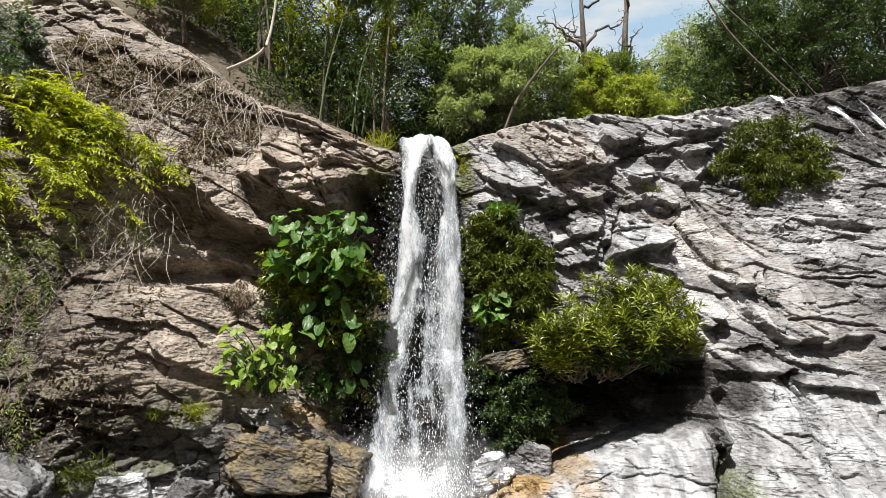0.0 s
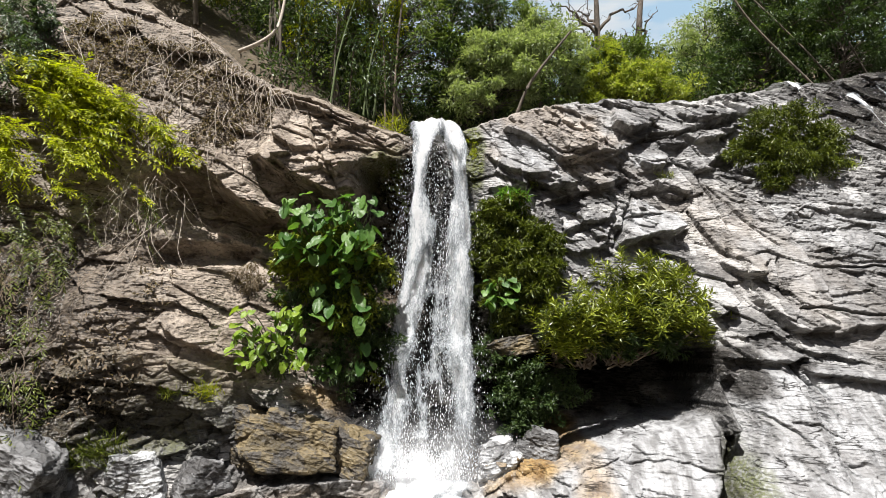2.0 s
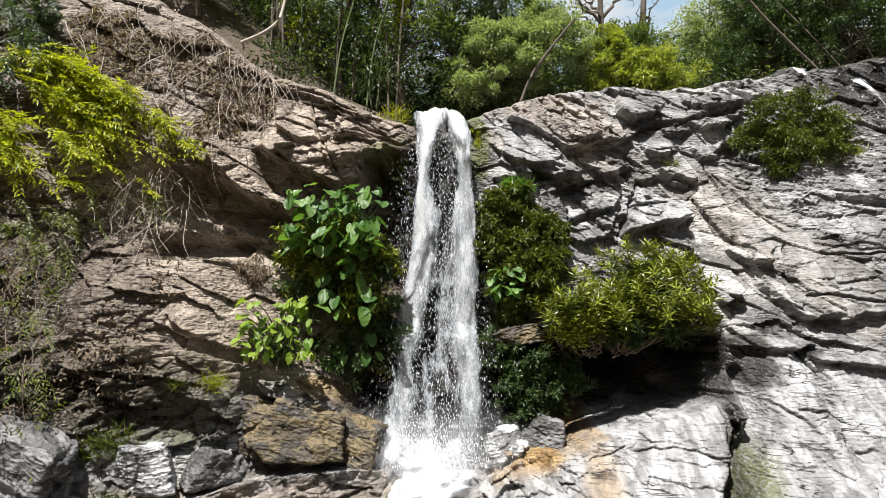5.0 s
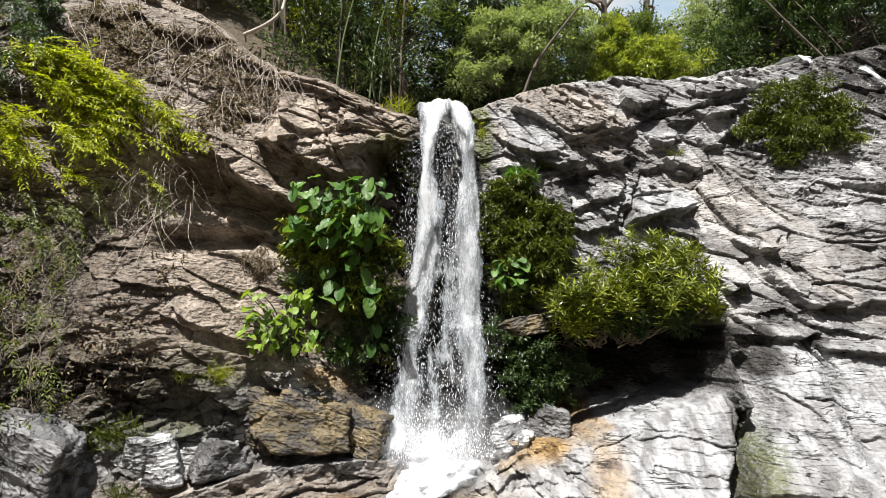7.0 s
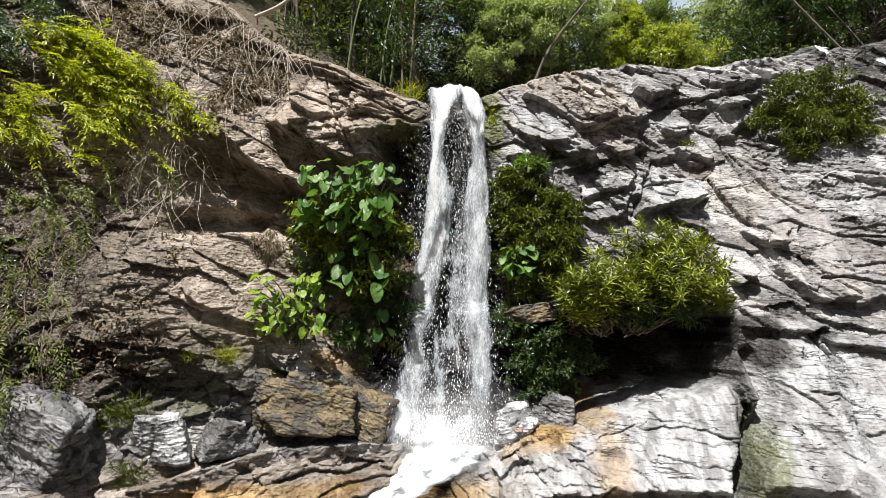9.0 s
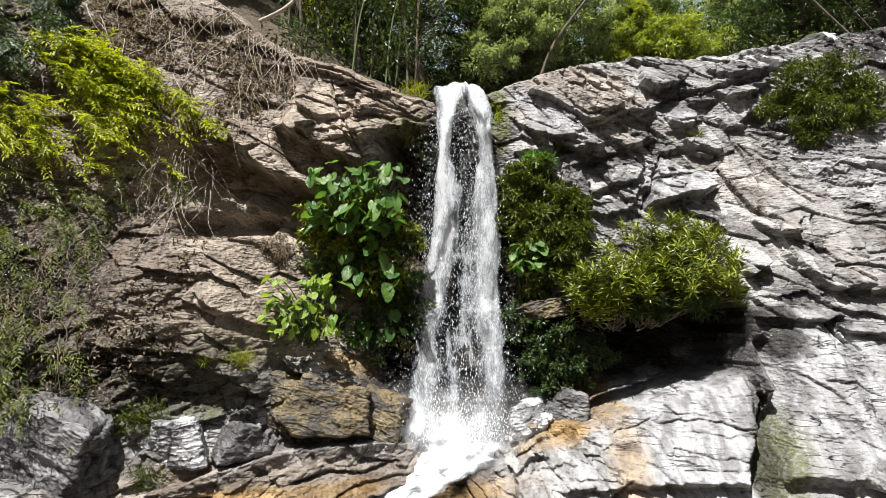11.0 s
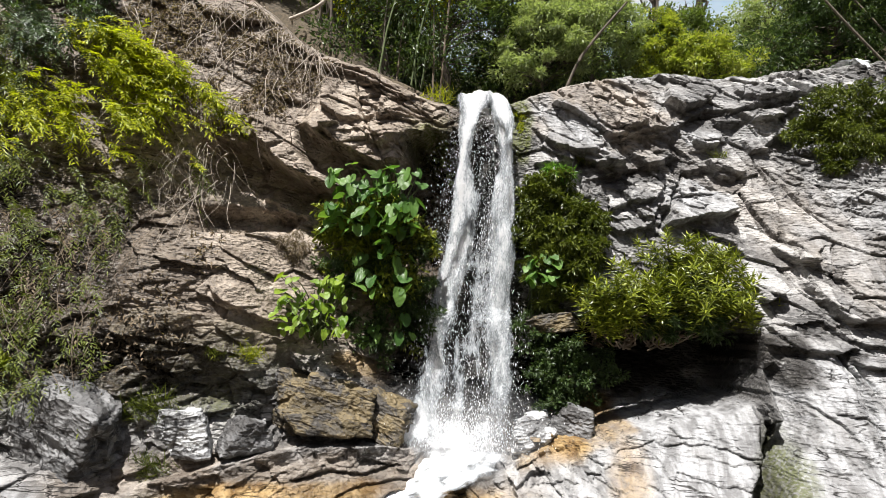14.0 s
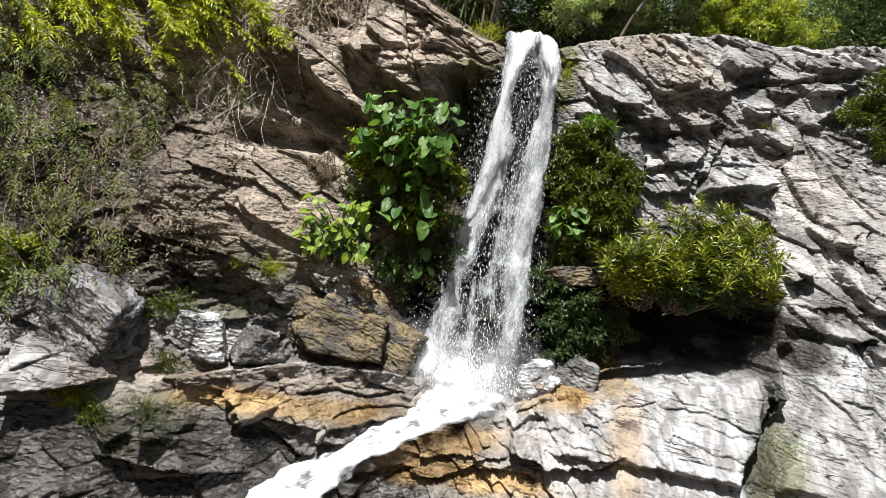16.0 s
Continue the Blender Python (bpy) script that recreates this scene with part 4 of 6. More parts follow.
    # Soil and litter, with the shade of trees and brush painted in.
    soil_shade = np.maximum.reduce([blot(x, z, -7.6, 7.9, 2.8, 1.6, -30, 51, 0.7), blot(x, z, -8.2, 3.0, 2.6, 2.0, 0, 52, 0.6) * 0.95, blot(x, z, -6.3, 2.9, 1.3, 1.5, 0, 60, 0.7) * 0.9, blot(x, z, -9.5, 6.0, 2.2, 3.0, 0, 53) * 0.9, blot(x, z, -5.0, 8.2, 1.6, 0.5, -35, 54) * 0.7, blot(x, z, -5.6, 1.1, 1.6, 0.6, 0, 55, 0.7) * 0.8])
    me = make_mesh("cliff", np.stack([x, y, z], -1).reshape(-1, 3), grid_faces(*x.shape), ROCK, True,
                   {"tan": tan, "pale": pale, "ochre": ochre, "wet_shade": wet_shade, "moss": moss, "soil_shade": soil_shade, "tone": tone})
    return tagged(new("cliff", me), "grey-brown fissured rock cliff with pale slabs, wet stains and painted shade", "cliff", kind="structure")


build_cliff()


# ---- ground: the bank below, the wooded hillside behind ----
def ground_z(x, y):
    x, y = np.asarray(x, float), np.asarray(y, float)
    yc = rough_y(x, crest_z(x))
    low = -2.7 + 2.7 * (1 - ease(2.0, 6.0, y)) + 0.12 * fbm((x * 0.7, y * 0.7), 111, 4)
    # Unseen slope added behind the camera to cut low sky light.
    low = low + 0.75 * np.clip(-y - 7, 0, 24) * (1 + 0.2 * fbm((x * 0.15, y * 0.15), 113, 3))
    far = np.clip(y - yc, 0, 400)
    rise = (0.50 - 0.24 * ease(1.5, 4.0, x) * (1 - ease(11, 15, x))) * np.minimum(far, 22) + 0.12 * np.clip(far - 22, 0, 120)
    side = 0.16 * np.clip(-x - 3, 0, 30) * ease(2, 12, far) + 0.10 * np.clip(x - 8, 0, 30) * ease(1, 10, far)
    gully = -1.2 * np.exp(-(((x + 0.4 + 0.1 * far) / 2.2) ** 2)) * ease(2, 6, far)
    high = np.clip(crest_z(np.clip(x, -13, 12.6)), 0, 11) - 0.25 + rise + side + gully + 0.35 * fbm((x * 0.35, y * 0.35), 112, 4) * ease(0, 4, far)
    return low + (high - low) * ease(0.5, 2.6, y - yc)


def build_ground():
    near = np.arange(-30, 30.01, 0.4)
    xs = np.concatenate([[-600, -300, -150, -90, -60, -40], near, [40, 60, 90, 150, 300, 600]])
    ys = np.concatenate([[-600, -300, -150, -80, -45, -25], np.arange(-15, 50.01, 0.4), [60, 80, 110, 160, 300, 600]])
    x, y = np.meshgrid(xs, ys)
    me = make_mesh("ground", np.stack([x, y, ground_z(x, y)], -1).reshape(-1, 3), grid_faces(*x.shape), SOIL)
    tagged(new("ground", me), "brown forest soil rising behind the cliff", "ground", kind="structure")


build_ground()


def sky_backdrop():
    """Pale hazy sky far beyond the hill."""
    m, tree, sh = material("hazy_sky")
    n = noise_tex(tree, 0.012, 5, 0.55, place_vector(tree, (1, 1, 2.2)))
    glow = node(tree, "ShaderNodeEmission", [("Strength", 0.40)], [("Color", blend(tree, span(tree, n, 0.35, 0.65), (0.55, 0.78, 1.0), (0.95, 0.98, 1.0)))])
    tree.links.new(glow.outputs[0], tree.nodes["Material Output"].inputs["Surface"])
    x, z = np.meshgrid(np.linspace(-260, 420, 24), np.linspace(40, 420, 12))
    me = make_mesh("backdrop", np.stack([x, 590 - x * x / 1600, z], -1).reshape(-1, 3), grid_faces(*x.shape), m)
    tagged(new("backdrop", me), "pale blue hazy sky beyond the hill", "sky", kind="structure")


sky_backdrop()


# ---- boulders ----
def boulder(name, at, size, turn, seed, mat, label, cuts=11, rough=0.05, group="boulders at the foot of the cliff"):
    """A broken block: a ball cut by flat planes, edges worn, surface pitted. It sits sunk into what bears it."""
    rng = np.random.default_rng(seed)
    n = 40
    a = np.linspace(-1, 1, n)
    u, v = np.meshgrid(a, a)
    one = np.ones_like(u)
    sides = [(u, v, one), (v, u, -one), (one, u, v), (-one, v, u), (v, one, u), (u, -one, v)]
    way = unit(np.concatenate([np.stack(p, -1).reshape(-1, 3) for p in sides]))
    faces = np.concatenate([grid_faces(n, n) + k * n * n for k in range(6)])
    normals = unit(rng.normal(size=(cuts, 3)))
    normals = np.concatenate([normals, np.array([[0, 0, 1], [0.1, -1, 0.25], [0, 0, -1.0], [1, 0.1, 0.1], [-1, 0.1, 0.2]])])
    normals = unit(normals)
    off = rng.uniform(0.74, 0.98, len(normals))
    reach = off[None] / np.maximum(way @ normals.T, 1e-3)
    soft = -np.log(np.exp(-14 * np.minimum(reach, 3)).sum(1)) / 14
    p = way * soft[:, None]
    grain = rough * fbm(tuple((p * 2.2 + seed).T), seed, 5, 0.6) + 0.3 * rough * fbm(tuple((p * 9 + seed).T), seed + 3, 3)
    chip = 0.0
    for k, (i, j) in enumerate(((0, 2), (1, 2), (0, 1))):
        h, e, _ = facets(p[:, i] * 1.9 + seed, p[:, j] * 2.6 + 3 * k, seed + 10 * k)
        chip = chip + 0.11 * h * np.abs(way[:, 3 - i - j]) - 0.05 * np.exp(-e / 0.05) * np.abs(way[:, 3 - i - j])
    low = 0.16 * fbm(tuple((p * 0.9 + seed).T), seed + 7, 3)
    p = (p + way * (grain + chip + low)[:, None]) * np.asarray(size) / 2
    me = make_mesh(name, p, faces, mat)
    bm = bmesh.new()
    bm.from_mesh(me)
    bmesh.ops.remove_doubles(bm, verts=bm.verts, dist=1e-4)
    bm.to_mesh(me)
    bm.free()
    ob = new(name, me)
    ob.matrix_basis = pose(*at, *turn)
    return tagged(ob, label, "boulder", group)


boulder("boulder", (-3.25, 10.75, 0.5), (1.0, 1.1, 1.0), (-6, 12, -20), 8, BROWN, "brown angular boulder wedged below the shelf", 7, 0.10)
boulder("boulder", (-2.55, 10.85, 0.36), (1.5, 1.3, 1.05), (-4, 14, 8), 16, BROWN, "large brown angular boulder beside the fall", 6, 0.10)
boulder("boulder", (-1.75, 11.1, 0.28), (1.1, 0.9, 0.8), (0, 20, -12), 9, BROWN, "brown wet boulder against the foaming pool", 7, 0.10)
boulder("boulder", (-4.5, 9.6, 0.04), (0.85, 0.8, 0.9), (4, -6, 14), 12, PALE, "pale grey rounded boulder below the shelf", 9, 0.04)
boulder("boulder", (-3.62, 9.85, 0.0), (0.75, 0.7, 0.6), (8, 12, 40), 14, BOULDER, "grey broken boulder beside the pale one", 9, 0.08)
boulder("boulder", (-5.95, 9.0, 0.02), (1.85, 1.3, 1.35), (6, 22, -14), 27, BOULDER, "dark grey angular boulder with cracked faces", 7, 0.07)
boulder("boulder", (-3.55, 10.55, 0.72), (0.6, 0.5, 0.48), (0, 10, 30), 31, BOULDER, "small grey stone on the rubble slope", 9, 0.06)
boulder("boulder", (0.85, 11.5, 0.1), (1.0, 0.8, 0.7), (0, -12, 10), 41, PALE, "pale wet boulder at the edge of the pool", 8, 0.05)
boulder("boulder", (1.55, 11.75, 0.32), (0.9, 0.7, 0.6), (0, 10, -20), 44, BOULDER, "dark wet boulder at the mouth of the hollow", 8, 0.06)
boulder("boulder", (1.05, 12.25, 2.05), (0.95, 0.6, 0.38), (0, -8, 10), 47, BROWN, "tan mossy rock block between the shrubs", 8, 0.08)


# ---- water ----
def fall_y(z):
    return np.interp(z, [-0.5, 0.0, 2.0, 2.25, 4.0, 6.0, 6.7, 6.9], [11.35, 11.5, 12.02, 12.25, 12.5, 12.72, 12.95, 13.2])


def build_fall():
    """Falling water: thin ragged sheets one before the other, and flying drops."""
    fall = thing("waterfall", (-0.5, 11.4, -0.4), "white waterfall in two strands over a dark rock face", "waterfall")
    rng = np.random.default_rng(5)
    for k in range(3):
        rows, cols = 220, 60
        z = np.linspace(6.68, -0.45, rows)[:, None].repeat(cols, 1) + (0.12 - 0.5 * (np.linspace(-1, 1, cols)[None] + 0.1) ** 4) * np.linspace(1, 0, rows)[:, None] ** 6 + 0.16 * fbm((np.linspace(0, 9, cols), np.zeros(cols)), 205 + k, 3)[None] * np.linspace(1, 0, rows)[:, None]
        t = np.linspace(0, 1, cols)[None].repeat(rows, 0)
        left = np.interp(z, [-0.4, 0.6, 2.0, 3.5, 5.0, 6.0, 6.9], [-1.6, -1.52, -1.45, -1.15, -1.0, -0.98, -0.95])
        right = np.interp(z, [-0.4, 0.6, 2.0, 3.5, 5.0, 6.0, 6.9], [0.75, 0.7, 0.6, 0.52, 0.46, 0.40, 0.22])
        x = left + (right - left) * t + 0.10 * fbm((z * 1.5, t * 4), 200 + k, 3)
        y = fall_y(z) - 0.10 * k + 0.10 * fbm((x * 3, z * 0.8), 210 + k, 3)
        rim = 1 - ease(0.55, 1.0, np.abs(2 * t - 1))
        strands = 0.36 * np.exp(-(((t - 0.22) / 0.17) ** 2)) + 0.40 * np.exp(-(((t - 0.82) / 0.15) ** 2))
        top = ease(5.3, 6.8, z)
        low = 1 - ease(1.2, 2.6, z)
        gap = np.exp(-(((t - 0.5) / 0.16) ** 2)) * np.exp(-(((z - 5.6) / 0.75) ** 2))
        dens = 0.20 + 0.95 * strands + 0.45 * top - 0.15 * low - 0.6 * gap + 0.42 * fbm((t * 7, z * 0.9), 220 + k, 4) - 0.55 * (1 - rim) - 0.06 * k - 0.8 * (1 - ease(-0.45, 0.05, z))
        part("sheet", make_mesh("fall_sheet", np.stack([x, y, z], -1).reshape(-1, 3), grid_faces(rows, cols), FALL_WATER, True, {"dens": dens}), fall)
    # the veil that spreads over the lower steps of the rock
    rows, cols = 110, 70
    z = np.linspace(2.5, -0.45, rows)[:, None].repeat(cols, 1)
    t = np.linspace(0, 1, cols)[None].repeat(rows, 0)
    x = -0.5 + (t - 0.5) * np.interp(z, [-0.45, 1.2, 2.5], [3.0, 2.7, 1.7])
    y = np.minimum(rough_y(x, z) - 0.42, fall_y(z) + 0.12) + 0.06 * fbm((x * 4, z * 2), 240, 3)
    dens = 0.16 + 0.28 * (1 - ease(-0.1, 0.9, z + 0.3 * fbm((x * 2, z * 0), 244, 3))) + 0.5 * fbm((x * 3.5, z * 1.2), 241, 4) - 0.5 * ease(0.5, 1.0, np.abs(2 * t - 1)) - 0.4 * ease(2.0, 2.5, z) - 0.9 * (1 - ease(-0.4, 0.1, z))
    part("veil", make_mesh("fall_veil", np.stack([x, y, z], -1).reshape(-1, 3), grid_faces(rows, cols), FALL_WATER, True, {"dens": dens}), fall)
    # fine mist over the landing
    for k, my in enumerate((10.85, 11.1, 11.3)):
        a, b = np.meshgrid(np.linspace(-1, 1, 40), np.linspace(-1, 1, 30))
        dens = (0.8 - 0.12 * k) * np.clip(1 - np.hypot(a, b), 0, 1) ** 1.2
        spot = np.stack([-0.45 + 1.7 * a, my + 0.15 * a**2 + 0 * b, -0.25 + 0.75 * b + 0.25 * k], -1)
        tagged(part("mist", make_mesh("mist", spot.reshape(-1, 3), grid_faces(30, 40), MIST, True, {"dens": dens}), fall, "thin white water mist"), kind="stuff")
    # drops thrown off the sheets
    count = 8500
    z = 6.3 - 6.7 * rng.random(count) ** 0.8
    spread = np.interp(z, [-0.4, 2, 5, 6.7], [0.62, 0.52, 0.34, 0.22])
    side = np.where(rng.random(count) < 0.5, -0.85, 0.75) * np.interp(z, [-0.4, 5, 6.7], [1.0, 1.2, 1.0])
    x = -0.42 + spread * (side + rng.normal(0, 0.62, count)) + 0.1 * fbm((z * 2, z * 0), 230, 3)
    y = fall_y(z) - np.abs(rng.normal(0.1, 0.18, count))
    size = rng.uniform(0.0022, 0.006, count) * rng.uniform(0.5, 1.3, count)
    # and the spray round the landing
    n = 5000
    out = unit(rng.normal(size=(n, 3))) * np.abs(rng.normal(0, 0.42, (n, 1))) * np.array([1.7, 0.7, 1.0])
    x, y, z = (np.concatenate([a, b]) for a, b in zip((x, y, z), (-0.45 + out[:, 0], 11.1 + out[:, 1], -0.15 + np.abs(out[:, 2]))))
    size = np.concatenate([size, rng.uniform(0.002, 0.006, n)])
    count += n
    octa = np.array([[1, 0, 0], [0, 1, 0], [-1, 0, 0], [0, -1, 0], [0, 0, 4.6], [0, 0, -2.6]])
    tri = np.array([[0, 1, 4], [1, 2, 4], [2, 3, 4], [3, 0, 4], [1, 0, 5], [2, 1, 5], [3, 2, 5], [0, 3, 5]])
    v = np.stack([x, y, z], -1)[:, None] + octa[None] * size[:, None, None]
    f = tri[None] + (np.arange(count) * 6)[:, None, None]
    tagged(part("spray", make_mesh("spray", v.reshape(-1, 3), f.reshape(-1, 3), DROPS), fall, "flying white water drops"), kind="stuff")


build_fall()


def foam_strip(name, path, widths, humps, seed, label, rise=0.1, thick=0.60):
    """White water running along a path over rock."""
    p = np.asarray(path, float)
    t = np.linspace(0, 1, 120)
    knots = np.linspace(0, 1, len(p))
    mid = np.stack([np.interp(t, knots, p[:, k]) for k in range(3)], -1)
    for _ in range(6):
        mid[1:-1] = (mid[:-2] + mid[2:] + 2 * mid[1:-1]) / 4
    way = unit(np.gradient(mid, axis=0))
    side = unit(np.cross(way, (0, 0, 1)))
    w = np.interp(t, np.linspace(0, 1, len(widths)), widths)
    c = np.linspace(-1, 1, 40)
    v = mid[:, None] + side[:, None] * c[None, :, None] * (w / 2)[:, None, None]
    v[..., 2] += rise * (1 - c[None] ** 2) + 1.6 * humps * fbm((v[..., 0] * 4, v[..., 1] * 4), seed, 5, 0.6)
    dens = thick - 0.85 * ease(0.5, 1.0, np.abs(c))[None].repeat(len(t), 0) + 0.55 * fbm((v[..., 0] * 5, v[..., 1] * 5), seed + 5, 4) - 0.9 * (1 - ease(0, 0.14, t))[:, None]
    run = np.concatenate([[0], np.cumsum(np.linalg.norm(np.diff(mid, axis=0), axis=1))])
    flow = {"flow_u": run[:, None].repeat(40, 1), "flow_v": c[None] * (w / 2)[:, None]}
    me = make_mesh(name, v.reshape(-1, 3), grid_faces(len(t), 40), FOAM_WATER, True, {"dens": dens, **flow})
    return tagged(new(name, me), label, "water", kind="structure")


foam_strip("water_stream", [(-0.9, 20, 7.6), (-0.6, 16, 6.62), (-0.5, 13.9, 6.58), (-0.48, 13.3, 6.74), (-0.48, 12.9, 6.6)], [0.8, 0.7, 0.7, 0.75, 0.55], 0.08, 301, "white stream brimming over the rock lip")
foam_strip("water_chute", [on_face(*p, 0.14) for p in ((-0.35, -0.05), (-0.5, -0.35), (-0.9, -0.6), (-1.35, -0.86), (-1.8, -1.14), (-2.25, -1.48), (-2.8, -1.9), (-3.3, -2.3))], [2.3, 2.3, 2.1, 1.9, 1.9, 2.1, 2.2, 2.4], 0.035, 311, "white foaming chute running down between rocks", 0.08, 0.72)


def build_foam():
    """The boil where the fall lands."""
    n = 90
    a, b = np.meshgrid(np.linspace(-1, 1, n), np.linspace(-1, 1, n))
    r = np.hypot(a, b)
    x, y = -0.4 + 1.45 * a, 11.25 + 0.8 * b
    z = -0.40 - 0.6 * np.clip(11.35 - y, 0, 1) + 0.26 * np.exp(-(r / 0.6) ** 2) * (0.8 + 0.4 * fbm((x * 2.5, y * 2.5), 320, 4)) + 0.06 * fbm((x * 9, y * 9), 321, 3)
    dens = 0.84 - 1.15 * ease(0.3, 1.0, r) + 0.5 * fbm((x * 4, y * 4), 325, 4)
    me = make_mesh("water_foam", np.stack([x, y, z], -1).reshape(-1, 3), grid_faces(n, n), FOAM_WATER, True, {"dens": dens, "flow_u": r * 1.2, "flow_v": np.arctan2(b, a) * 0.6})
    tagged(new("water_foam", me), "white boiling foam where the fall lands", "water", kind="structure")


build_foam()


def edge_point(x, back, drop):
    """A place on the rock at the top of the cliff: so far behind its edge, so far above or below it."""
    top = float(crest_z(x))
    return (x, float(cliff_y(np.array([x]), np.array([top]))[0]) + back, top + drop)


foam_strip("water_side_fall", [edge_point(8.3, 1.2, 0.36), edge_point(8.35, 0.4, 0.26), edge_point(8.4, 0.02, 0.1), edge_point(8.45, -0.18, -0.1), edge_point(8.5, -0.22, -0.35)], [0.7, 0.75, 0.7, 0.6, 0.3], 0.04, 331, "small white cascade over the cliff's edge", 0.03, 0.7)
foam_strip("water_side_fall", [on_face(9.55, 8.45, 0.16), on_face(9.5, 8.1, 0.16), on_face(9.6, 7.6, 0.16), on_face(9.75, 7.15, 0.16), on_face(9.95, 6.7, 0.14), on_face(10.1, 6.2, 0.14), on_face(10.3, 5.6, 0.12)], [0.3, 0.45, 0.4, 0.4, 0.5, 0.5, 0.4], 0.03, 341, "thin white side stream running over dark rock", 0.02, 0.42)
foam_strip("water_side_fall", [on_face(10.2, 8.7, 0.16), on_face(10.2, 8.2, 0.16), on_face(10.3, 7.7, 0.16), on_face(10.4, 7.2, 0.14)], [0.4, 0.5, 0.4, 0.3], 0.03, 342, "thin white strand of the side stream", 0.02, 0.36)


# ---- forest on the hillside ----
def crown_leaves(centres, radii, count, length, width, rng, shape=SIMPLE, droop=0.3):
    """Leaves gathered in clumps: most of them near the clumps' rims, turned outwards and drooping."""
    pick = rng.integers(0, len(centres), count)
    out = unit(rng.normal(size=(count, 3)))
    far = rng.random(count) ** 0.45
    base = centres[pick] + out * (radii[pick] * far)[:, None] * np.array([1, 1, 0.75])
    way = unit(out + rng.normal(0, 0.6, (count, 3)) + np.array([0, 0, -droop]))
    face = unit(rng.normal(0, 0.5, (count, 3)) + np.array([0, 0, 1.0]))
    return leaves(base, way, face, length * rng.uniform(0.6, 1.3, count), width * rng.uniform(0.7, 1.2, count), shape)


def tree(at, height, spread, seed, mat, label, count=9000, leaf=(0.13, 0.05), bark=BARK, low=0.2, clumps=110, trunk=0.12, group="forest trees"):
    """A forest tree: tapered trunk, limbs, and a crown of many small leaves in uneven clumps."""
    rng = np.random.default_rng(seed)
    x, y = at
    foot = np.array([x, y, float(ground_z(x, y)) - 0.1])
    whole = thing("tree", foot, label, "tree", group)
    tip = foot + np.array([rng.normal(0, 0.08 * height), rng.normal(0, 0.05 * height), height * 0.93])
    stem = bent(foot, tip, 0, rng, 9, 0.02 * height)
    part("trunk", make_mesh("trunk", *tube(stem, [trunk * height / 8, 0.02], 8), bark), whole)
    limbs, centres, radii = [], [], []
    for k in range(clumps):
        t = low + (1 - low) * rng.random() ** 0.9
        a = np.array([np.interp(t * 0.85, np.linspace(0, 1, 9), stem[:, i]) for i in range(3)])
        angle = rng.uniform(0, 2 * np.pi)
        reach = spread * (0.35 + 0.65 * rng.random()) * math.sin(math.pi * (0.2 + 0.75 * t)) ** 0.7
        b = a + np.array([math.cos(angle) * reach, math.sin(angle) * reach, height * 0.10 * rng.uniform(-0.3, 1.5)])
        limbs.append(tube(bent(a, b, -0.1 * reach, rng, 5, 0.05), [0.022 * height / 8 + 0.008, 0.006], 4))
        centres.append(b)
        radii.append(spread * rng.uniform(0.07, 0.24))
    part("branchwork", make_mesh("branchwork", *joined(limbs), bark), whole)
    part("crown", make_mesh("crown", *crown_leaves(np.array(centres), np.array(radii), count, *leaf, rng), mat, False), whole)
    return whole


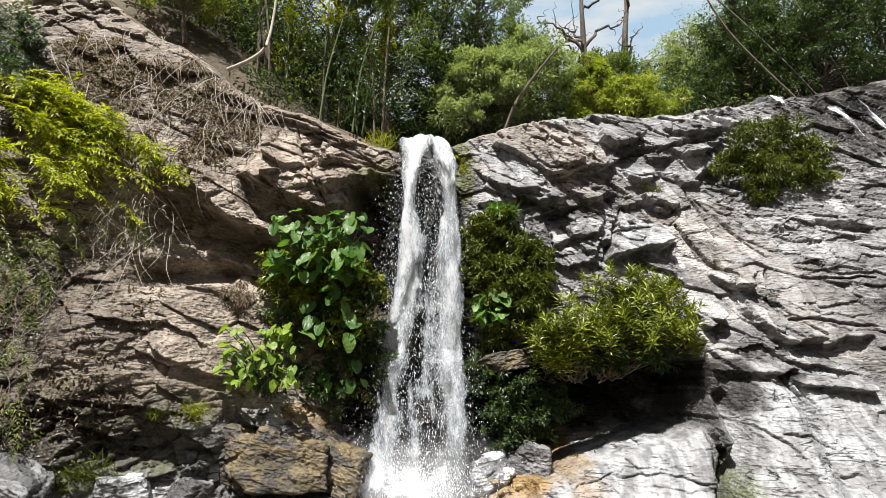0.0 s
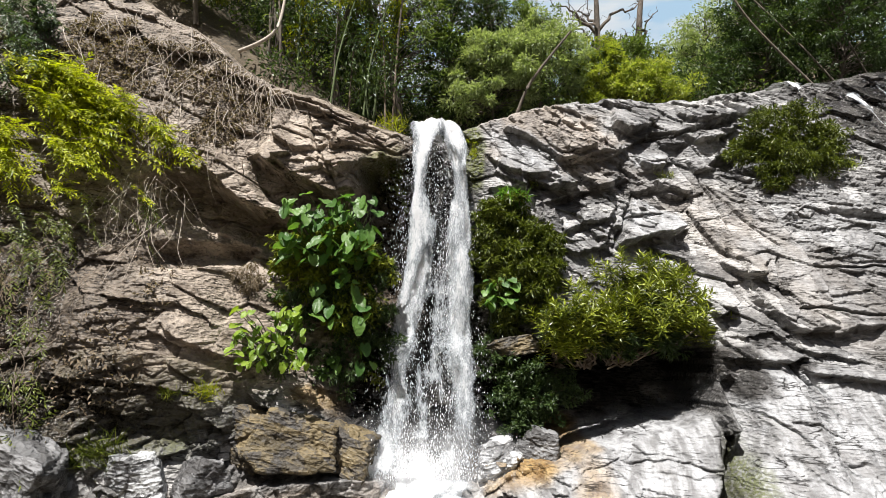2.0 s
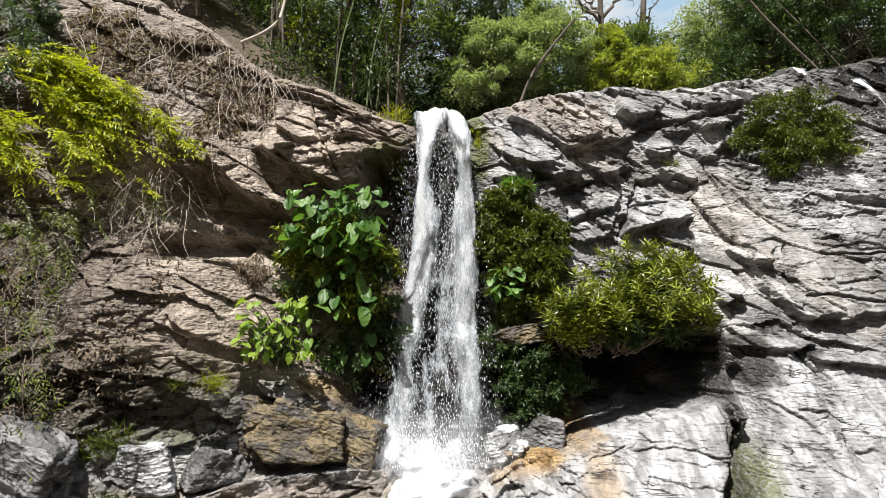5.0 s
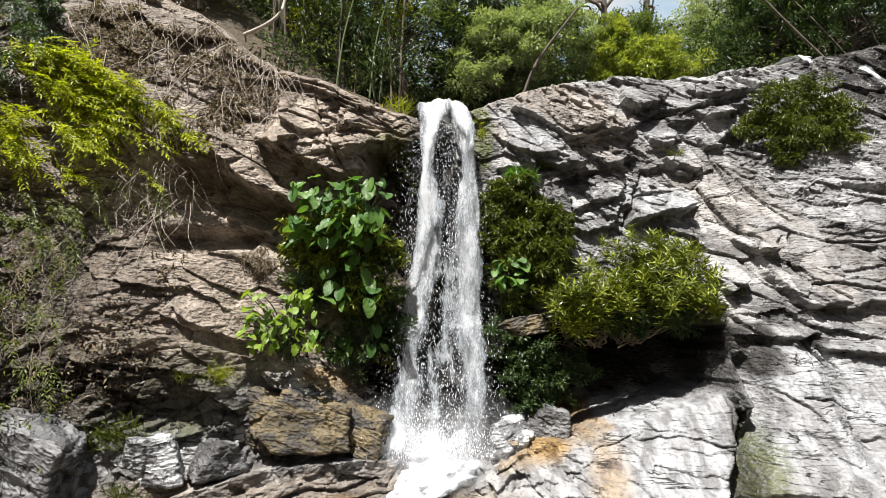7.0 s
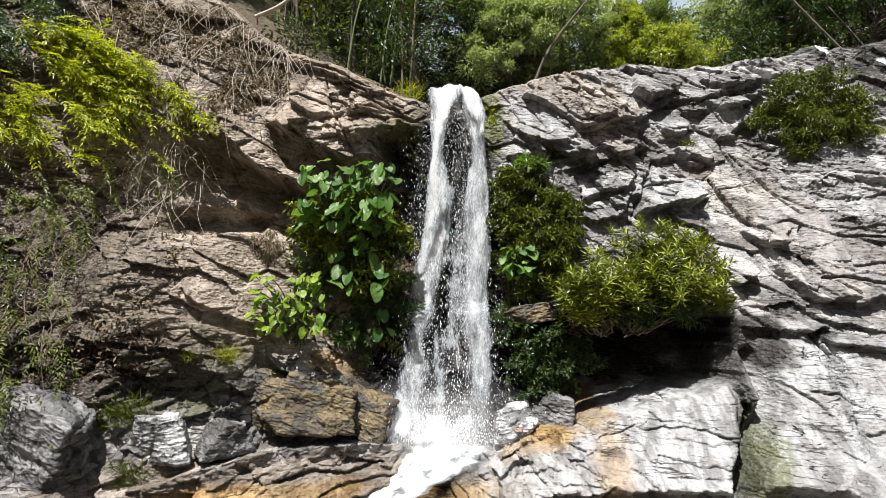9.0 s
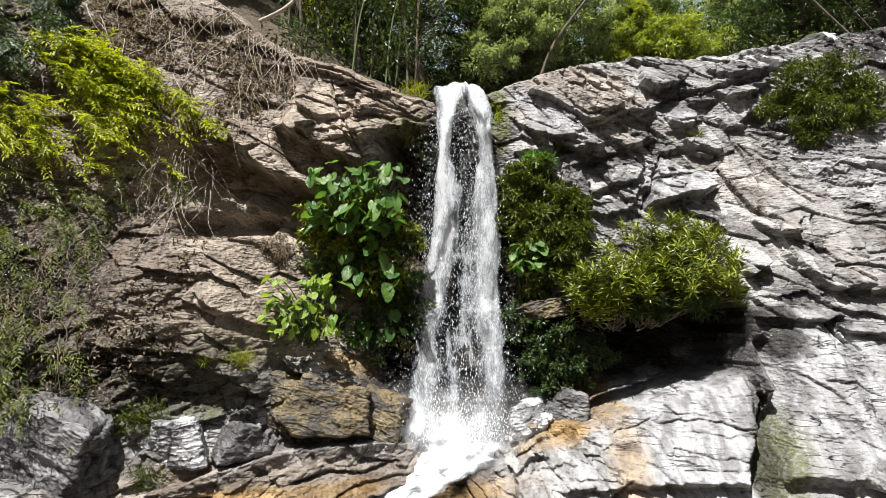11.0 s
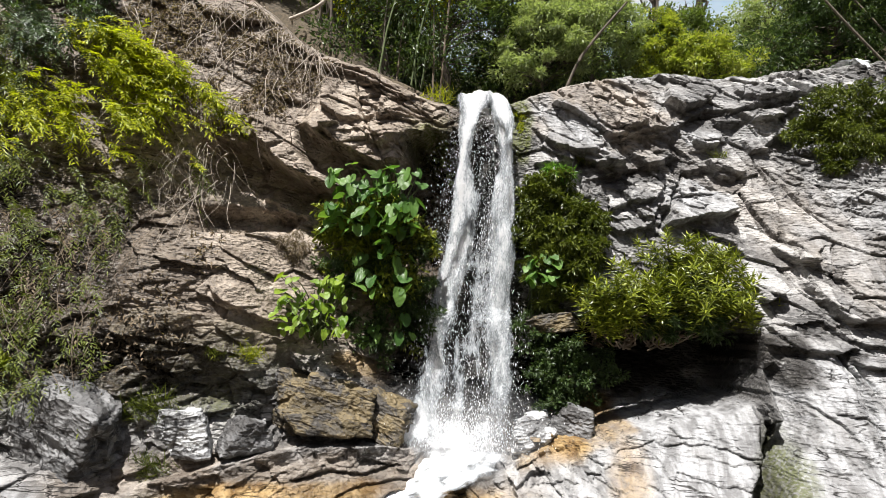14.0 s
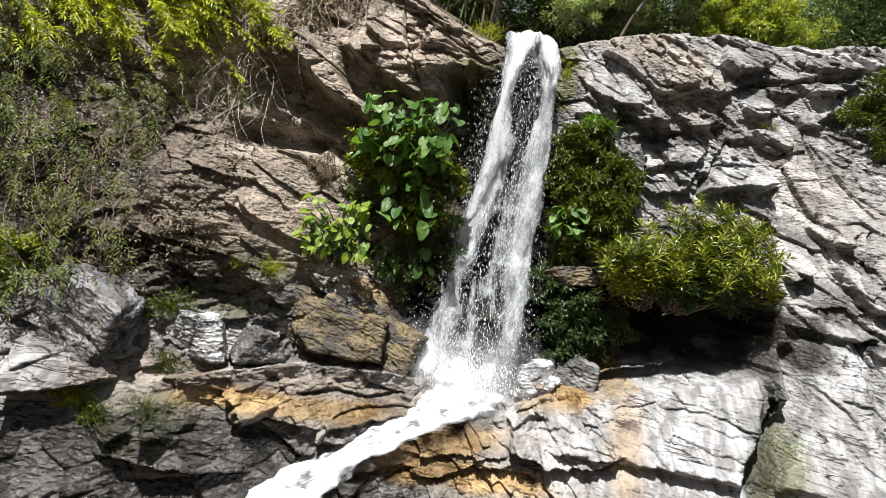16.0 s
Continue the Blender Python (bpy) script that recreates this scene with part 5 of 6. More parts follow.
TREES = [
    # x, y, height, spread, leaves, count, label
    (-9.5, 17.5, 8.5, 3.4, LEAF_FOREST, 9000, "tall forest tree with dense green crown"),
    (-6.9, 15.6, 5.0, 1.6, LEAF_LIME, 9000, "yellow-green leafy young tree above the rock slope"),
    (-5.2, 17.6, 9.5, 2.6, LEAF_FOREST, 14000, "tall green tree above the rock slope"),
    (-3.4, 17.4, 9.0, 2.4, LEAF_BAMBOO, 16000, "yellow-green bamboo-like tree on the hillside"),
    (-1.9, 18.0, 8.5, 2.4, LEAF_FOREST, 16000, "olive-green tree with thin drooping crown"),
    (-0.6, 19.5, 9.0, 2.6, LEAF_DEEP, 14000, "dark green tree behind the lip of the fall"),
    (0.3, 19.2, 4.6, 2.0, LEAF_DEEP, 14000, "dark green tree shading the stream"),
    (1.4, 21.0, 9.0, 2.2, LEAF_FOREST, 14000, "tall green tree with a thick dark crown"),
    (1.0, 17.4, 3.2, 1.6, LEAF_HAZE, 18000, "grey-green shrubby tree above the crest"),
    (2.5, 17.5, 3.5, 1.7, LEAF_HAZE, 18000, "grey-green shrubby tree with leaning limbs"),
    (4.25, 17.9, 3.0, 1.0, LEAF_LIME, 12000, "bright lime-green young tree in full sun"),
    (5.6, 17.7, 2.2, 1.4, LEAF_LIME, 13000, "low lime-green bush-like tree in sun"),
    (6.2, 23.0, 4.6, 2.2, LEAF_FOREST, 13000, "green tree behind the lime-green bushes"),
    (9.2, 22.0, 4.6, 2.2, LEAF_HAZE, 14000, "hazy green tree further up the slope"),
    (9.8, 18.8, 5.0, 1.7, LEAF_DEEP, 13000, "dark green tree at the cliff's edge"),
    (11.4, 21.5, 6.0, 2.4, LEAF_FOREST, 14000, "hazy yellow-green tree on the hillside"),
    (11.4, 18.0, 4.6, 1.9, LEAF_DEEP, 15000, "dark green tree at the top of the cliff"),
    (14.2, 18.8, 8.0, 3.2, LEAF_DEEP, 17000, "dark green tree hanging over the cliff top"),
    (17.0, 20.0, 9.0, 3.6, LEAF_DEEP, 12000, "tall dark green tree beside the side stream"),
    (15.0, 24.0, 11.0, 3.6, LEAF_FOREST, 10000, "tall forest tree against the sky"),
    (-13.0, 18.0, 10.0, 3.6, LEAF_FOREST, 7000, "broad forest tree above the rocky bank"),
    (-8.0, 22.0, 12.0, 3.6, LEAF_DEEP, 9000, "tall dark forest tree deep in the wood"),
    (-3.5, 23.0, 12.0, 3.6, LEAF_FOREST, 10000, "tall forest tree deep in the wood"),
    (3.4, 26.0, 7.0, 2.4, LEAF_FOREST, 9000, "forest tree high on the hillside"),
]
for k, (tx, ty, high, wide, mat, full, words) in enumerate(TREES):
    tree((tx, ty), high, wide, 500 + k, mat, words, count=full)


def undergrowth():
    """Low growth that covers the hillside between the trees."""
    rng = np.random.default_rng(700)
    for name, mat, count, words, x0, x1, y0, y1, tall in (
        ("undergrowth", LEAF_DEEP, 60000, "dense dark green undergrowth on the hillside", -16, 20, 14.6, 24, 2.2),
        ("undergrowth", LEAF_FOREST, 40000, "mixed green undergrowth between the forest trees", -16, 20, 15.5, 34, 3.2),
        ("far_woods", LEAF_HAZE, 26000, "hazy green woods further up the hill", -22, 26, 28, 46, 4.0),
    ):
        centres = np.stack([rng.uniform(x0, x1, 420), rng.uniform(y0, y1, 420), np.zeros(420)], -1)
        yc = rough_y(centres[:, 0], crest_z(centres[:, 0]))
        centres = centres[(centres[:, 1] > yc + 1.6) & (np.abs(centres[:, 0] + 0.55) + 6 * (centres[:, 1] > 17.5) > 0.9)]
        centres[:, 2] = ground_z(centres[:, 0], centres[:, 1]) + tall * rng.random(len(centres)) ** 1.5
        v, f = crown_leaves(centres, rng.uniform(0.3, 0.9, len(centres)) * (1 + 0.25 * tall), count, 0.15, 0.058, rng)
        tagged(new(name, make_mesh(name, v, f, mat, False)), words, "undergrowth", kind="stuff")


undergrowth()


def bare_tree(at, top, spread, seed, mat, label, limbs=9):
    """A nearly leafless tree: forked trunk and crooked branches."""
    rng = np.random.default_rng(seed)
    foot = np.array([*at, float(ground_z(*at)) - 0.1])
    whole = thing("bare_tree", foot, label, "tree")
    tip = np.array([at[0] + 0.3, at[1], top])
    stem = bent(foot, tip, 0, rng, 10, 0.12)
    part("trunk", make_mesh("trunk", *tube(stem, [0.30, 0.05], 8), mat), whole)
    for k in range(limbs):
        t = rng.uniform(0.4, 0.95)
        a = np.array([np.interp(t, np.linspace(0, 1, 10), stem[:, i]) for i in range(3)])
        angle = rng.uniform(0, 6.28)
        b = a + np.array([math.cos(angle), 0.4 * math.sin(angle), 0.75]) * spread * rng.uniform(0.5, 1.0)
        bough = bent(a, b, -0.15, rng, 9, 0.12)
        pieces = [tube(bough, [0.10, 0.02], 6)]
        for j in range(5):
            c = bough[rng.integers(3, 9)]
            pieces.append(tube(bent(c, c + rng.normal(0, 0.5, 3) * spread * 0.4 + (0, 0, 0.4), 0, rng, 6, 0.08), [0.03, 0.008], 4))
        part("branch", make_mesh("branch", *joined(pieces), mat), whole)
    return whole


bare_tree((7.0, 30.0), 23.5, 2.6, 801, BARK, "bare grey tree with crooked branches against the sky")
bare_tree((8.6, 28.5), 22.0, 1.8, 802, BARK, "thin dark bare tree against the sky", 7)


def culm(points, radius, mat, label, name="bamboo_culm", group="leaning culms"):
    p = np.asarray(points, float)
    t = np.linspace(0, 1, 24)
    q = np.stack([np.interp(t, np.linspace(0, 1, len(p)), p[:, k]) for k in range(3)], -1)
    for _ in range(5):
        q[1:-1] = (q[:-2] + q[2:] + 2 * q[1:-1]) / 4
    return tagged(new(name, make_mesh(name, *tube(q, [radius, radius * 0.55], 6), mat)), label, name.split("_")[-1], group)


culm([(10.6, 17.0, 8.9), (9.2, 17.0, 10.5), (8.3, 17.0, 11.6), (7.7, 17.0, 12.8), (7.2, 17.0, 14.2)], 0.04, BARK, "dark thin culm leaning over the cliff top")
culm([(11.4, 17.6, 9.4), (10.2, 17.6, 11.0), (9.2, 17.8, 12.4), (8.3, 18.0, 13.6)], 0.035, BARK, "dark thin culm leaning over the cliff top")
culm([(12.2, 17.6, 9.6), (11.2, 17.6, 12.0), (10.2, 17.8, 14.4)], 0.03, BARK, "dark thin culm leaning over the cliff top")
culm([(1.5, 16.2, 7.9), (1.9, 16.1, 9.0), (2.4, 16.0, 9.7), (3.1, 16.0, 10.6)], 0.05, BARK, "dark crooked leaning limb above the crest", "leaning_limb")
culm([(-4.9, 13.4, 8.6), (-4.4, 13.3, 8.75), (-4.05, 13.4, 9.1), (-4.0, 13.6, 9.8), (-3.95, 13.7, 10.9), (-3.9, 13.8, 12.2)], 0.045, BARK_PALE, "pale bent root-like trunk at the forest's edge", "pale_trunk")
culm([(-3.1, 15.0, 8.0), (-3.0, 15.2, 9.5), (-2.6, 15.5, 11.5), (-1.8, 16.0, 14.0)], 0.028, STEM, "green-brown bamboo culm arching above the rock")
culm([(-2.3, 15.2, 7.8), (-2.2, 15.4, 9.5), (-1.7, 15.8, 11.8), (-0.6, 16.4, 14.5)], 0.026, STEM, "green-brown bamboo culm arching above the rock")

for k in range(10):
    rng = np.random.default_rng(850 + k)
    cx, cy = rng.uniform(-5.5, -1.6), rng.uniform(15.4, 17.0)
    cz = float(ground_z(cx, cy))
    tall = rng.uniform(3.5, 7.0)
    lean = rng.normal(0, 0.7)
    culm([(cx, cy, cz - 0.1), (cx + 0.15 * lean, cy, cz + 0.4 * tall), (cx + 0.5 * lean, cy + 0.1, cz + 0.75 * tall), (cx + lean, cy + 0.3, cz + tall)], rng.uniform(0.018, 0.045), (BARK, STEM, TWIG)[k % 3], "slender upright stem at the forest's edge", "forest_stem", "slender stems at the forest's edge")


# ---- plants on the cliff ----
def bush(name, at, lobes, count, leaf, mat, label, seed, shape=SIMPLE, droop=0.3, stems=6, category="bush", group=""):
    """A leafy bush: stems from the foot to its lobes, leaves in clumps. Lobes: x, y, z, radius."""
    rng = np.random.default_rng(seed)
    whole = thing(name, at, label, category, group)
    lobes = np.asarray(lobes, float)
    for k in range(stems):
        end = lobes[k % len(lobes), :3] + rng.normal(0, 0.12, 3)
        part("stem", make_mesh("stem", *tube(bent(np.asarray(at) + rng.normal(0, 0.04, 3), end, 0.05, rng, 7, 0.03), [0.022, 0.007], 5), TWIG), whole)
    centres, radii = [], []
    for x, y, z, r in lobes:
        n = max(8, int(30 * r / 0.5))
        c = np.array([x, y, z]) + unit(rng.normal(size=(n, 3))) * r * rng.uniform(0.4, 1.15, (n, 1)) * np.array([1, 0.7, 0.9])
        centres.append(c)
        radii.append(r * rng.uniform(0.14, 0.32, n))
    v, f = crown_leaves(np.concatenate(centres), np.concatenate(radii), count, *leaf, rng, shape, droop)
    tagged(part("foliage", make_mesh("foliage", v, f, mat, False), whole), kind="stuff")
    return whole


def whorled_bush(name, at, dome, shoots, mat, label, seed, leaf=(0.17, 0.026), per=26):
    """A bush of upright shoots that carry long narrow leaves all round. dome: centre, radii."""
    rng = np.random.default_rng(seed)
    (cx, cy, cz), (rx, ry, rz) = dome
    whole = thing(name, at, label, "bush")
    out = unit(rng.normal(size=(shoots, 3)) + np.array([0, -0.35, 0.25]))
    out[:, 2] = np.maximum(out[:, 2], -0.45)
    depth = rng.uniform(0.45, 1.08, shoots)
    lump = 1 + 0.45 * fbm((out[:, 0] * 2.2, out[:, 1] * 2.2, out[:, 2] * 2.2), seed, 2)
    tip = np.array([cx, cy, cz]) + out * np.array([rx, ry, rz]) * (depth * lump)[:, None]
    way = unit(out * 0.45 + np.array([0, 0, 0.9]) + rng.normal(0, 0.25, (shoots, 3)))
    long = rng.uniform(0.2, 0.55, shoots)
    foot = tip - way * long[:, None]
    for k in range(14):
        i = rng.integers(0, shoots)
        part("stem", make_mesh("stem", *tube(bent(at, foot[i], 0.05, rng, 8, 0.04), [0.025, 0.008], 5), TWIG), whole)
    k = np.repeat(np.arange(shoots), per)
    t = np.tile(np.linspace(0.05, 1.0, per), shoots)
    turn = np.tile(np.arange(per) * 2.4, shoots) + np.repeat(rng.uniform(0, 6, shoots), per)
    side = unit(np.cross(way, np.array([0.3, 1.0, 0.1])))[k]
    other = np.cross(way[k], side)
    radial = np.cos(turn)[:, None] * side + np.sin(turn)[:, None] * other
    base = foot[k] + way[k] * (long[k] * t)[:, None]
    lift = (0.15 + 0.9 * t**2)[:, None]
    v, f = leaves(base, unit(radial + way[k] * lift + rng.normal(0, 0.12, radial.shape)), way[k], leaf[0] * rng.uniform(0.6, 1.15, len(k)), leaf[1], NARROW)
    tagged(part("foliage", make_mesh("foliage", v, f, mat, False), whole), kind="stuff")
    return whole


def heart_blade():
    """One arrow-shaped taro blade, 1 m long, hung from its stalk at the origin: lobed back, pointed tip, folded along the midrib."""
    n = 28
    a = np.linspace(0, 2 * np.pi, n, endpoint=False)
    r = 0.42 * (1 + 0.30 * np.cos(a) + 0.26 * np.abs(np.cos(a)) ** 8 * (np.cos(a) > 0) - 0.55 * np.exp(-(((np.abs(a - np.pi)) / 0.30) ** 2)))
    rim = np.stack([r * np.cos(a) * 1.15, r * np.sin(a) * 1.0, np.zeros(n)], -1)
    mid = rim * 0.5
    mid[:, 2] = -0.045
    rim[:, 2] = 0.10 * np.abs(rim[:, 1]) - 0.35 * np.maximum(rim[:, 0], 0) ** 2 + 0.02 * np.sin(a * 7)
    verts = np.concatenate([[[0, 0, -0.05]], mid, rim])
    i = np.arange(n)
    j = (i + 1) % n
    inner = np.stack([np.zeros(n, int), 1 + i, 1 + j], 1)
    outer = np.concatenate([np.stack([1 + i, 1 + n + i, 1 + n + j], 1), np.stack([1 + i, 1 + n + j, 1 + j], 1)])
    return verts, np.concatenate([inner, outer])


def blade_material(name, low, high):
    m, tree, sh = material(name)
    rnd = node(tree, "ShaderNodeObjectInfo").outputs["Random"]
    v = place_vector(tree)
    ribs = node(tree, "ShaderNodeTexWave", [("Scale", 5.0), ("Distortion", 1.5), ("Detail", 2.0)], [("Vector", v)]).outputs["Fac"]
    spots = noise_tex(tree, 7.0, 4, 0.6, v)
    col = blend(tree, rnd, low, high)
    col = blend(tree, times(tree, span(tree, ribs, 0.85, 1.0), 0.35), col, (0.24, 0.33, 0.12))
    col = blend(tree, times(tree, span(tree, spots, 0.55, 0.8), 0.5), col, (0.09, 0.17, 0.03))
    tree.links.new(col, sh.inputs["Base Color"])
    sh.inputs["Roughness"].default_value = 0.38
    glow = node(tree, "ShaderNodeBsdfTranslucent", [], [("Color", blend(tree, 1.0, col, (1.6, 1.6, 0.6), "MULTIPLY"))])
    mix = node(tree, "ShaderNodeMixShader", [(0, 0.38)], [(1, sh.outputs[0]), (2, glow.outputs[0])])
    tree.links.new(mix.outputs[0], tree.nodes["Material Output"].inputs["Surface"])
    bump(tree, sh, ribs, 0.25, 0.02)
    return m


BLADE = make_mesh("blade", *heart_blade(), blade_material("taro_blade", (0.04, 0.11, 0.02), (0.13, 0.24, 0.05)), True)
YOUNG_BLADE = make_mesh("young_blade", *heart_blade(), blade_material("young_taro_blade", (0.10, 0.19, 0.015), (0.24, 0.33, 0.035)), True)


def taro(at, region, count, sizes, label, seed, blade=BLADE):
    """A clump of elephant-ear leaves, each on its long stalk."""
    rng = np.random.default_rng(seed)
    whole = thing("elephant_ear", at, label, "plant", "elephant-ear plants by the fall")
    (cx, cy, cz), (rx, ry, rz) = region
    for k in range(count):
        u = rng.uniform(-1, 1, 3)
        p = np.array([cx + rx * u[0], cy - ry * abs(u[1]) - 0.15 * (1 - u[2]), cz + rz * u[2]])
        size = rng.uniform(*sizes)
        way = (rng.uniform(-80, 80) - 90) % 360
        ob = part("leaf", blade, whole)
        ob.matrix_basis = pose(*p, rng.normal(0, 22), 8 + rng.uniform(0, 62), way) @ Matrix.Diagonal((size * rng.uniform(1.0, 1.15), size * rng.uniform(0.84, 1.0), size, 1))
        root = np.asarray(at) + rng.normal(0, 0.12, 3)
        root[2] = min(root[2], p[2] - 0.15)
        part("stalk", make_mesh("stalk", *tube(bent(root, p + (0, 0.01, -0.03), -0.12, rng, 7, 0.015), [0.014, 0.007], 5), STEM), ob)
    return whole


taro((-2.3, 12.3, 3.3), ((-2.2, 11.55, 4.05), (0.82, 0.5, 0.62)), 120, (0.15, 0.31), "lush elephant-ear plant with large pale green leaves", 901)
taro((-1.9, 12.2, 2.4), ((-1.95, 11.55, 3.05), (0.55, 0.3, 0.7)), 36, (0.16, 0.32), "elephant-ear plant hanging beside the fall", 902)
taro((-3.0, 11.2, 1.5), ((-2.95, 10.8, 2.1), (0.62, 0.3, 0.5)), 92, (0.11, 0.21), "small bright elephant-ear plant on the shelf", 903, YOUNG_BLADE)
taro((-1.95, 11.9, 1.2), ((-1.9, 11.75, 1.75), (0.55, 0.2, 0.3)), 8, (0.18, 0.28), "few elephant-ear leaves low beside the fall", 904)
taro((0.85, 12.6, 2.4), ((0.9, 12.3, 3.05), (0.32, 0.2, 0.28)), 26, (0.13, 0.24), "small round-leaved plant beside the fall", 905)
bush("leafy_shrub", (-2.4, 12.4, 2.6), [(-2.7, 11.75, 3.65, 0.6), (-2.05, 11.7, 3.75, 0.6), (-1.55, 11.75, 3.5, 0.45), (-2.65, 11.75, 3.1, 0.6), (-1.95, 11.75, 2.8, 0.65), (-3.0, 11.6, 3.6, 0.35)], 11000, (0.11, 0.05), LEAF_OLEANDER, "green leafy shrub growing among elephant ears", 911)
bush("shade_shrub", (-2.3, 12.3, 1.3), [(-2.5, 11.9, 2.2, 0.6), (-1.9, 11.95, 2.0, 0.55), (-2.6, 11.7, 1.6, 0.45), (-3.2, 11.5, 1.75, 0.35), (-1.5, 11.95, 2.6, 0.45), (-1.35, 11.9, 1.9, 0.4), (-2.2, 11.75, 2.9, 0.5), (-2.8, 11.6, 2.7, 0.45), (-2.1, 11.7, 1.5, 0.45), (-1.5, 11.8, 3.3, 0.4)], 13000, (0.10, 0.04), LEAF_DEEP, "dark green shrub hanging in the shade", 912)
bush("grass_curtain", (-3.8, 11.7, 3.3), [(-3.65, 11.45, 3.1, 0.35), (-3.55, 11.4, 2.6, 0.3), (-3.75, 11.3, 2.2, 0.25)], 2600, (0.16, 0.012), LEAF_DRY, "dry brown grass curtain over the rock edge", 913, NARROW, 1.2, 3)
bush("tall_shrub", (1.2, 13.1, 2.6), [(0.7, 12.75, 4.7, 0.35), (1.2, 12.85, 4.75, 0.4), (1.65, 12.85, 4.4, 0.35), (0.8, 12.7, 4.2, 0.5), (1.4, 12.7, 4.1, 0.5), (1.95, 12.75, 4.15, 0.3), (0.65, 12.65, 3.7, 0.4), (1.25, 12.55, 3.6, 0.55), (1.8, 12.6, 3.6, 0.4), (0.95, 12.5, 3.1, 0.45), (1.6, 12.5, 3.05, 0.45), (1.1, 12.4, 2.6, 0.4)], 19000, (0.12, 0.042), LEAF_OLIVE, "tall dark green shrub beside the fall", 921)
bush("fern", (1.25, 13.1, 4.9), [(1.1, 12.95, 5.1, 0.22), (1.4, 12.95, 5.05, 0.2)], 700, (0.2, 0.03), LEAF_TARO, "green fern on the rock ledge", 922, NARROW, 0.2, 3)
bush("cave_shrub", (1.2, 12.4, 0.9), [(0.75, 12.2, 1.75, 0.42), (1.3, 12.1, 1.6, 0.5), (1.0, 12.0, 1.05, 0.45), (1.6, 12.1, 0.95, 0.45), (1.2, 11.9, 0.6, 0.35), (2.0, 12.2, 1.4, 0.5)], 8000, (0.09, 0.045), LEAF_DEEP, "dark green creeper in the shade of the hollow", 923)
# Darker leaves put the shade of the bush's lower half into the colour.
bush("cave_shrub", (3.0, 12.6, 1.7), [(2.6, 11.7, 2.2, 0.3), (3.2, 11.6, 2.2, 0.3), (3.8, 11.6, 2.2, 0.3), (2.4, 12.0, 2.35, 0.55), (3.1, 12.0, 2.4, 0.6), (3.8, 12.0, 2.45, 0.6), (3.4, 12.1, 2.8, 0.5)], 8500, (0.13, 0.04), LEAF_DEEP, "leaves below the broad bush, its shade put into their colour", 924)
whorled_bush("narrow_leaved_bush", (3.1, 12.3, 1.75), ((3.7, 11.85, 2.72), (1.25, 0.8, 0.72)), 140, LEAF_OLEANDER, "broad green bush with long narrow leaves", 931, (0.22, 0.036))
whorled_bush("narrow_leaved_bush", (2.6, 12.3, 1.7), ((2.45, 11.8, 2.5), (0.95, 0.7, 0.6)), 85, LEAF_OLEANDER, "spreading green bush with long narrow leaves", 934, (0.22, 0.036))
whorled_bush("narrow_leaved_bush", (3.6, 12.6, 2.8), ((3.5, 12.0, 3.2), (1.35, 0.45, 0.85)), 64, LEAF_OLEANDER, "upright leafy shoots above the broad bush", 932, (0.20, 0.036))
whorled_bush("narrow_leaved_bush", (2.0, 12.5, 1.8), ((2.0, 12.0, 2.3), (0.5, 0.45, 0.5)), 34, LEAF_OLEANDER, "loose leafy bush beside the tan rock block", 933, (0.20, 0.036))
bush("bush", (7.4, 14.2, 6.0), [(6.5, 13.6, 6.5, 0.5), (7.0, 13.6, 6.9, 0.6), (7.7, 13.7, 7.0, 0.6), (8.3, 13.8, 6.8, 0.5), (7.2, 13.4, 6.2, 0.6), (7.9, 13.5, 6.2, 0.5), (6.8, 13.3, 5.75, 0.35)], 13000, (0.10, 0.035), LEAF_OLIVE, "olive-green bush rooted high on the cliff", 941)


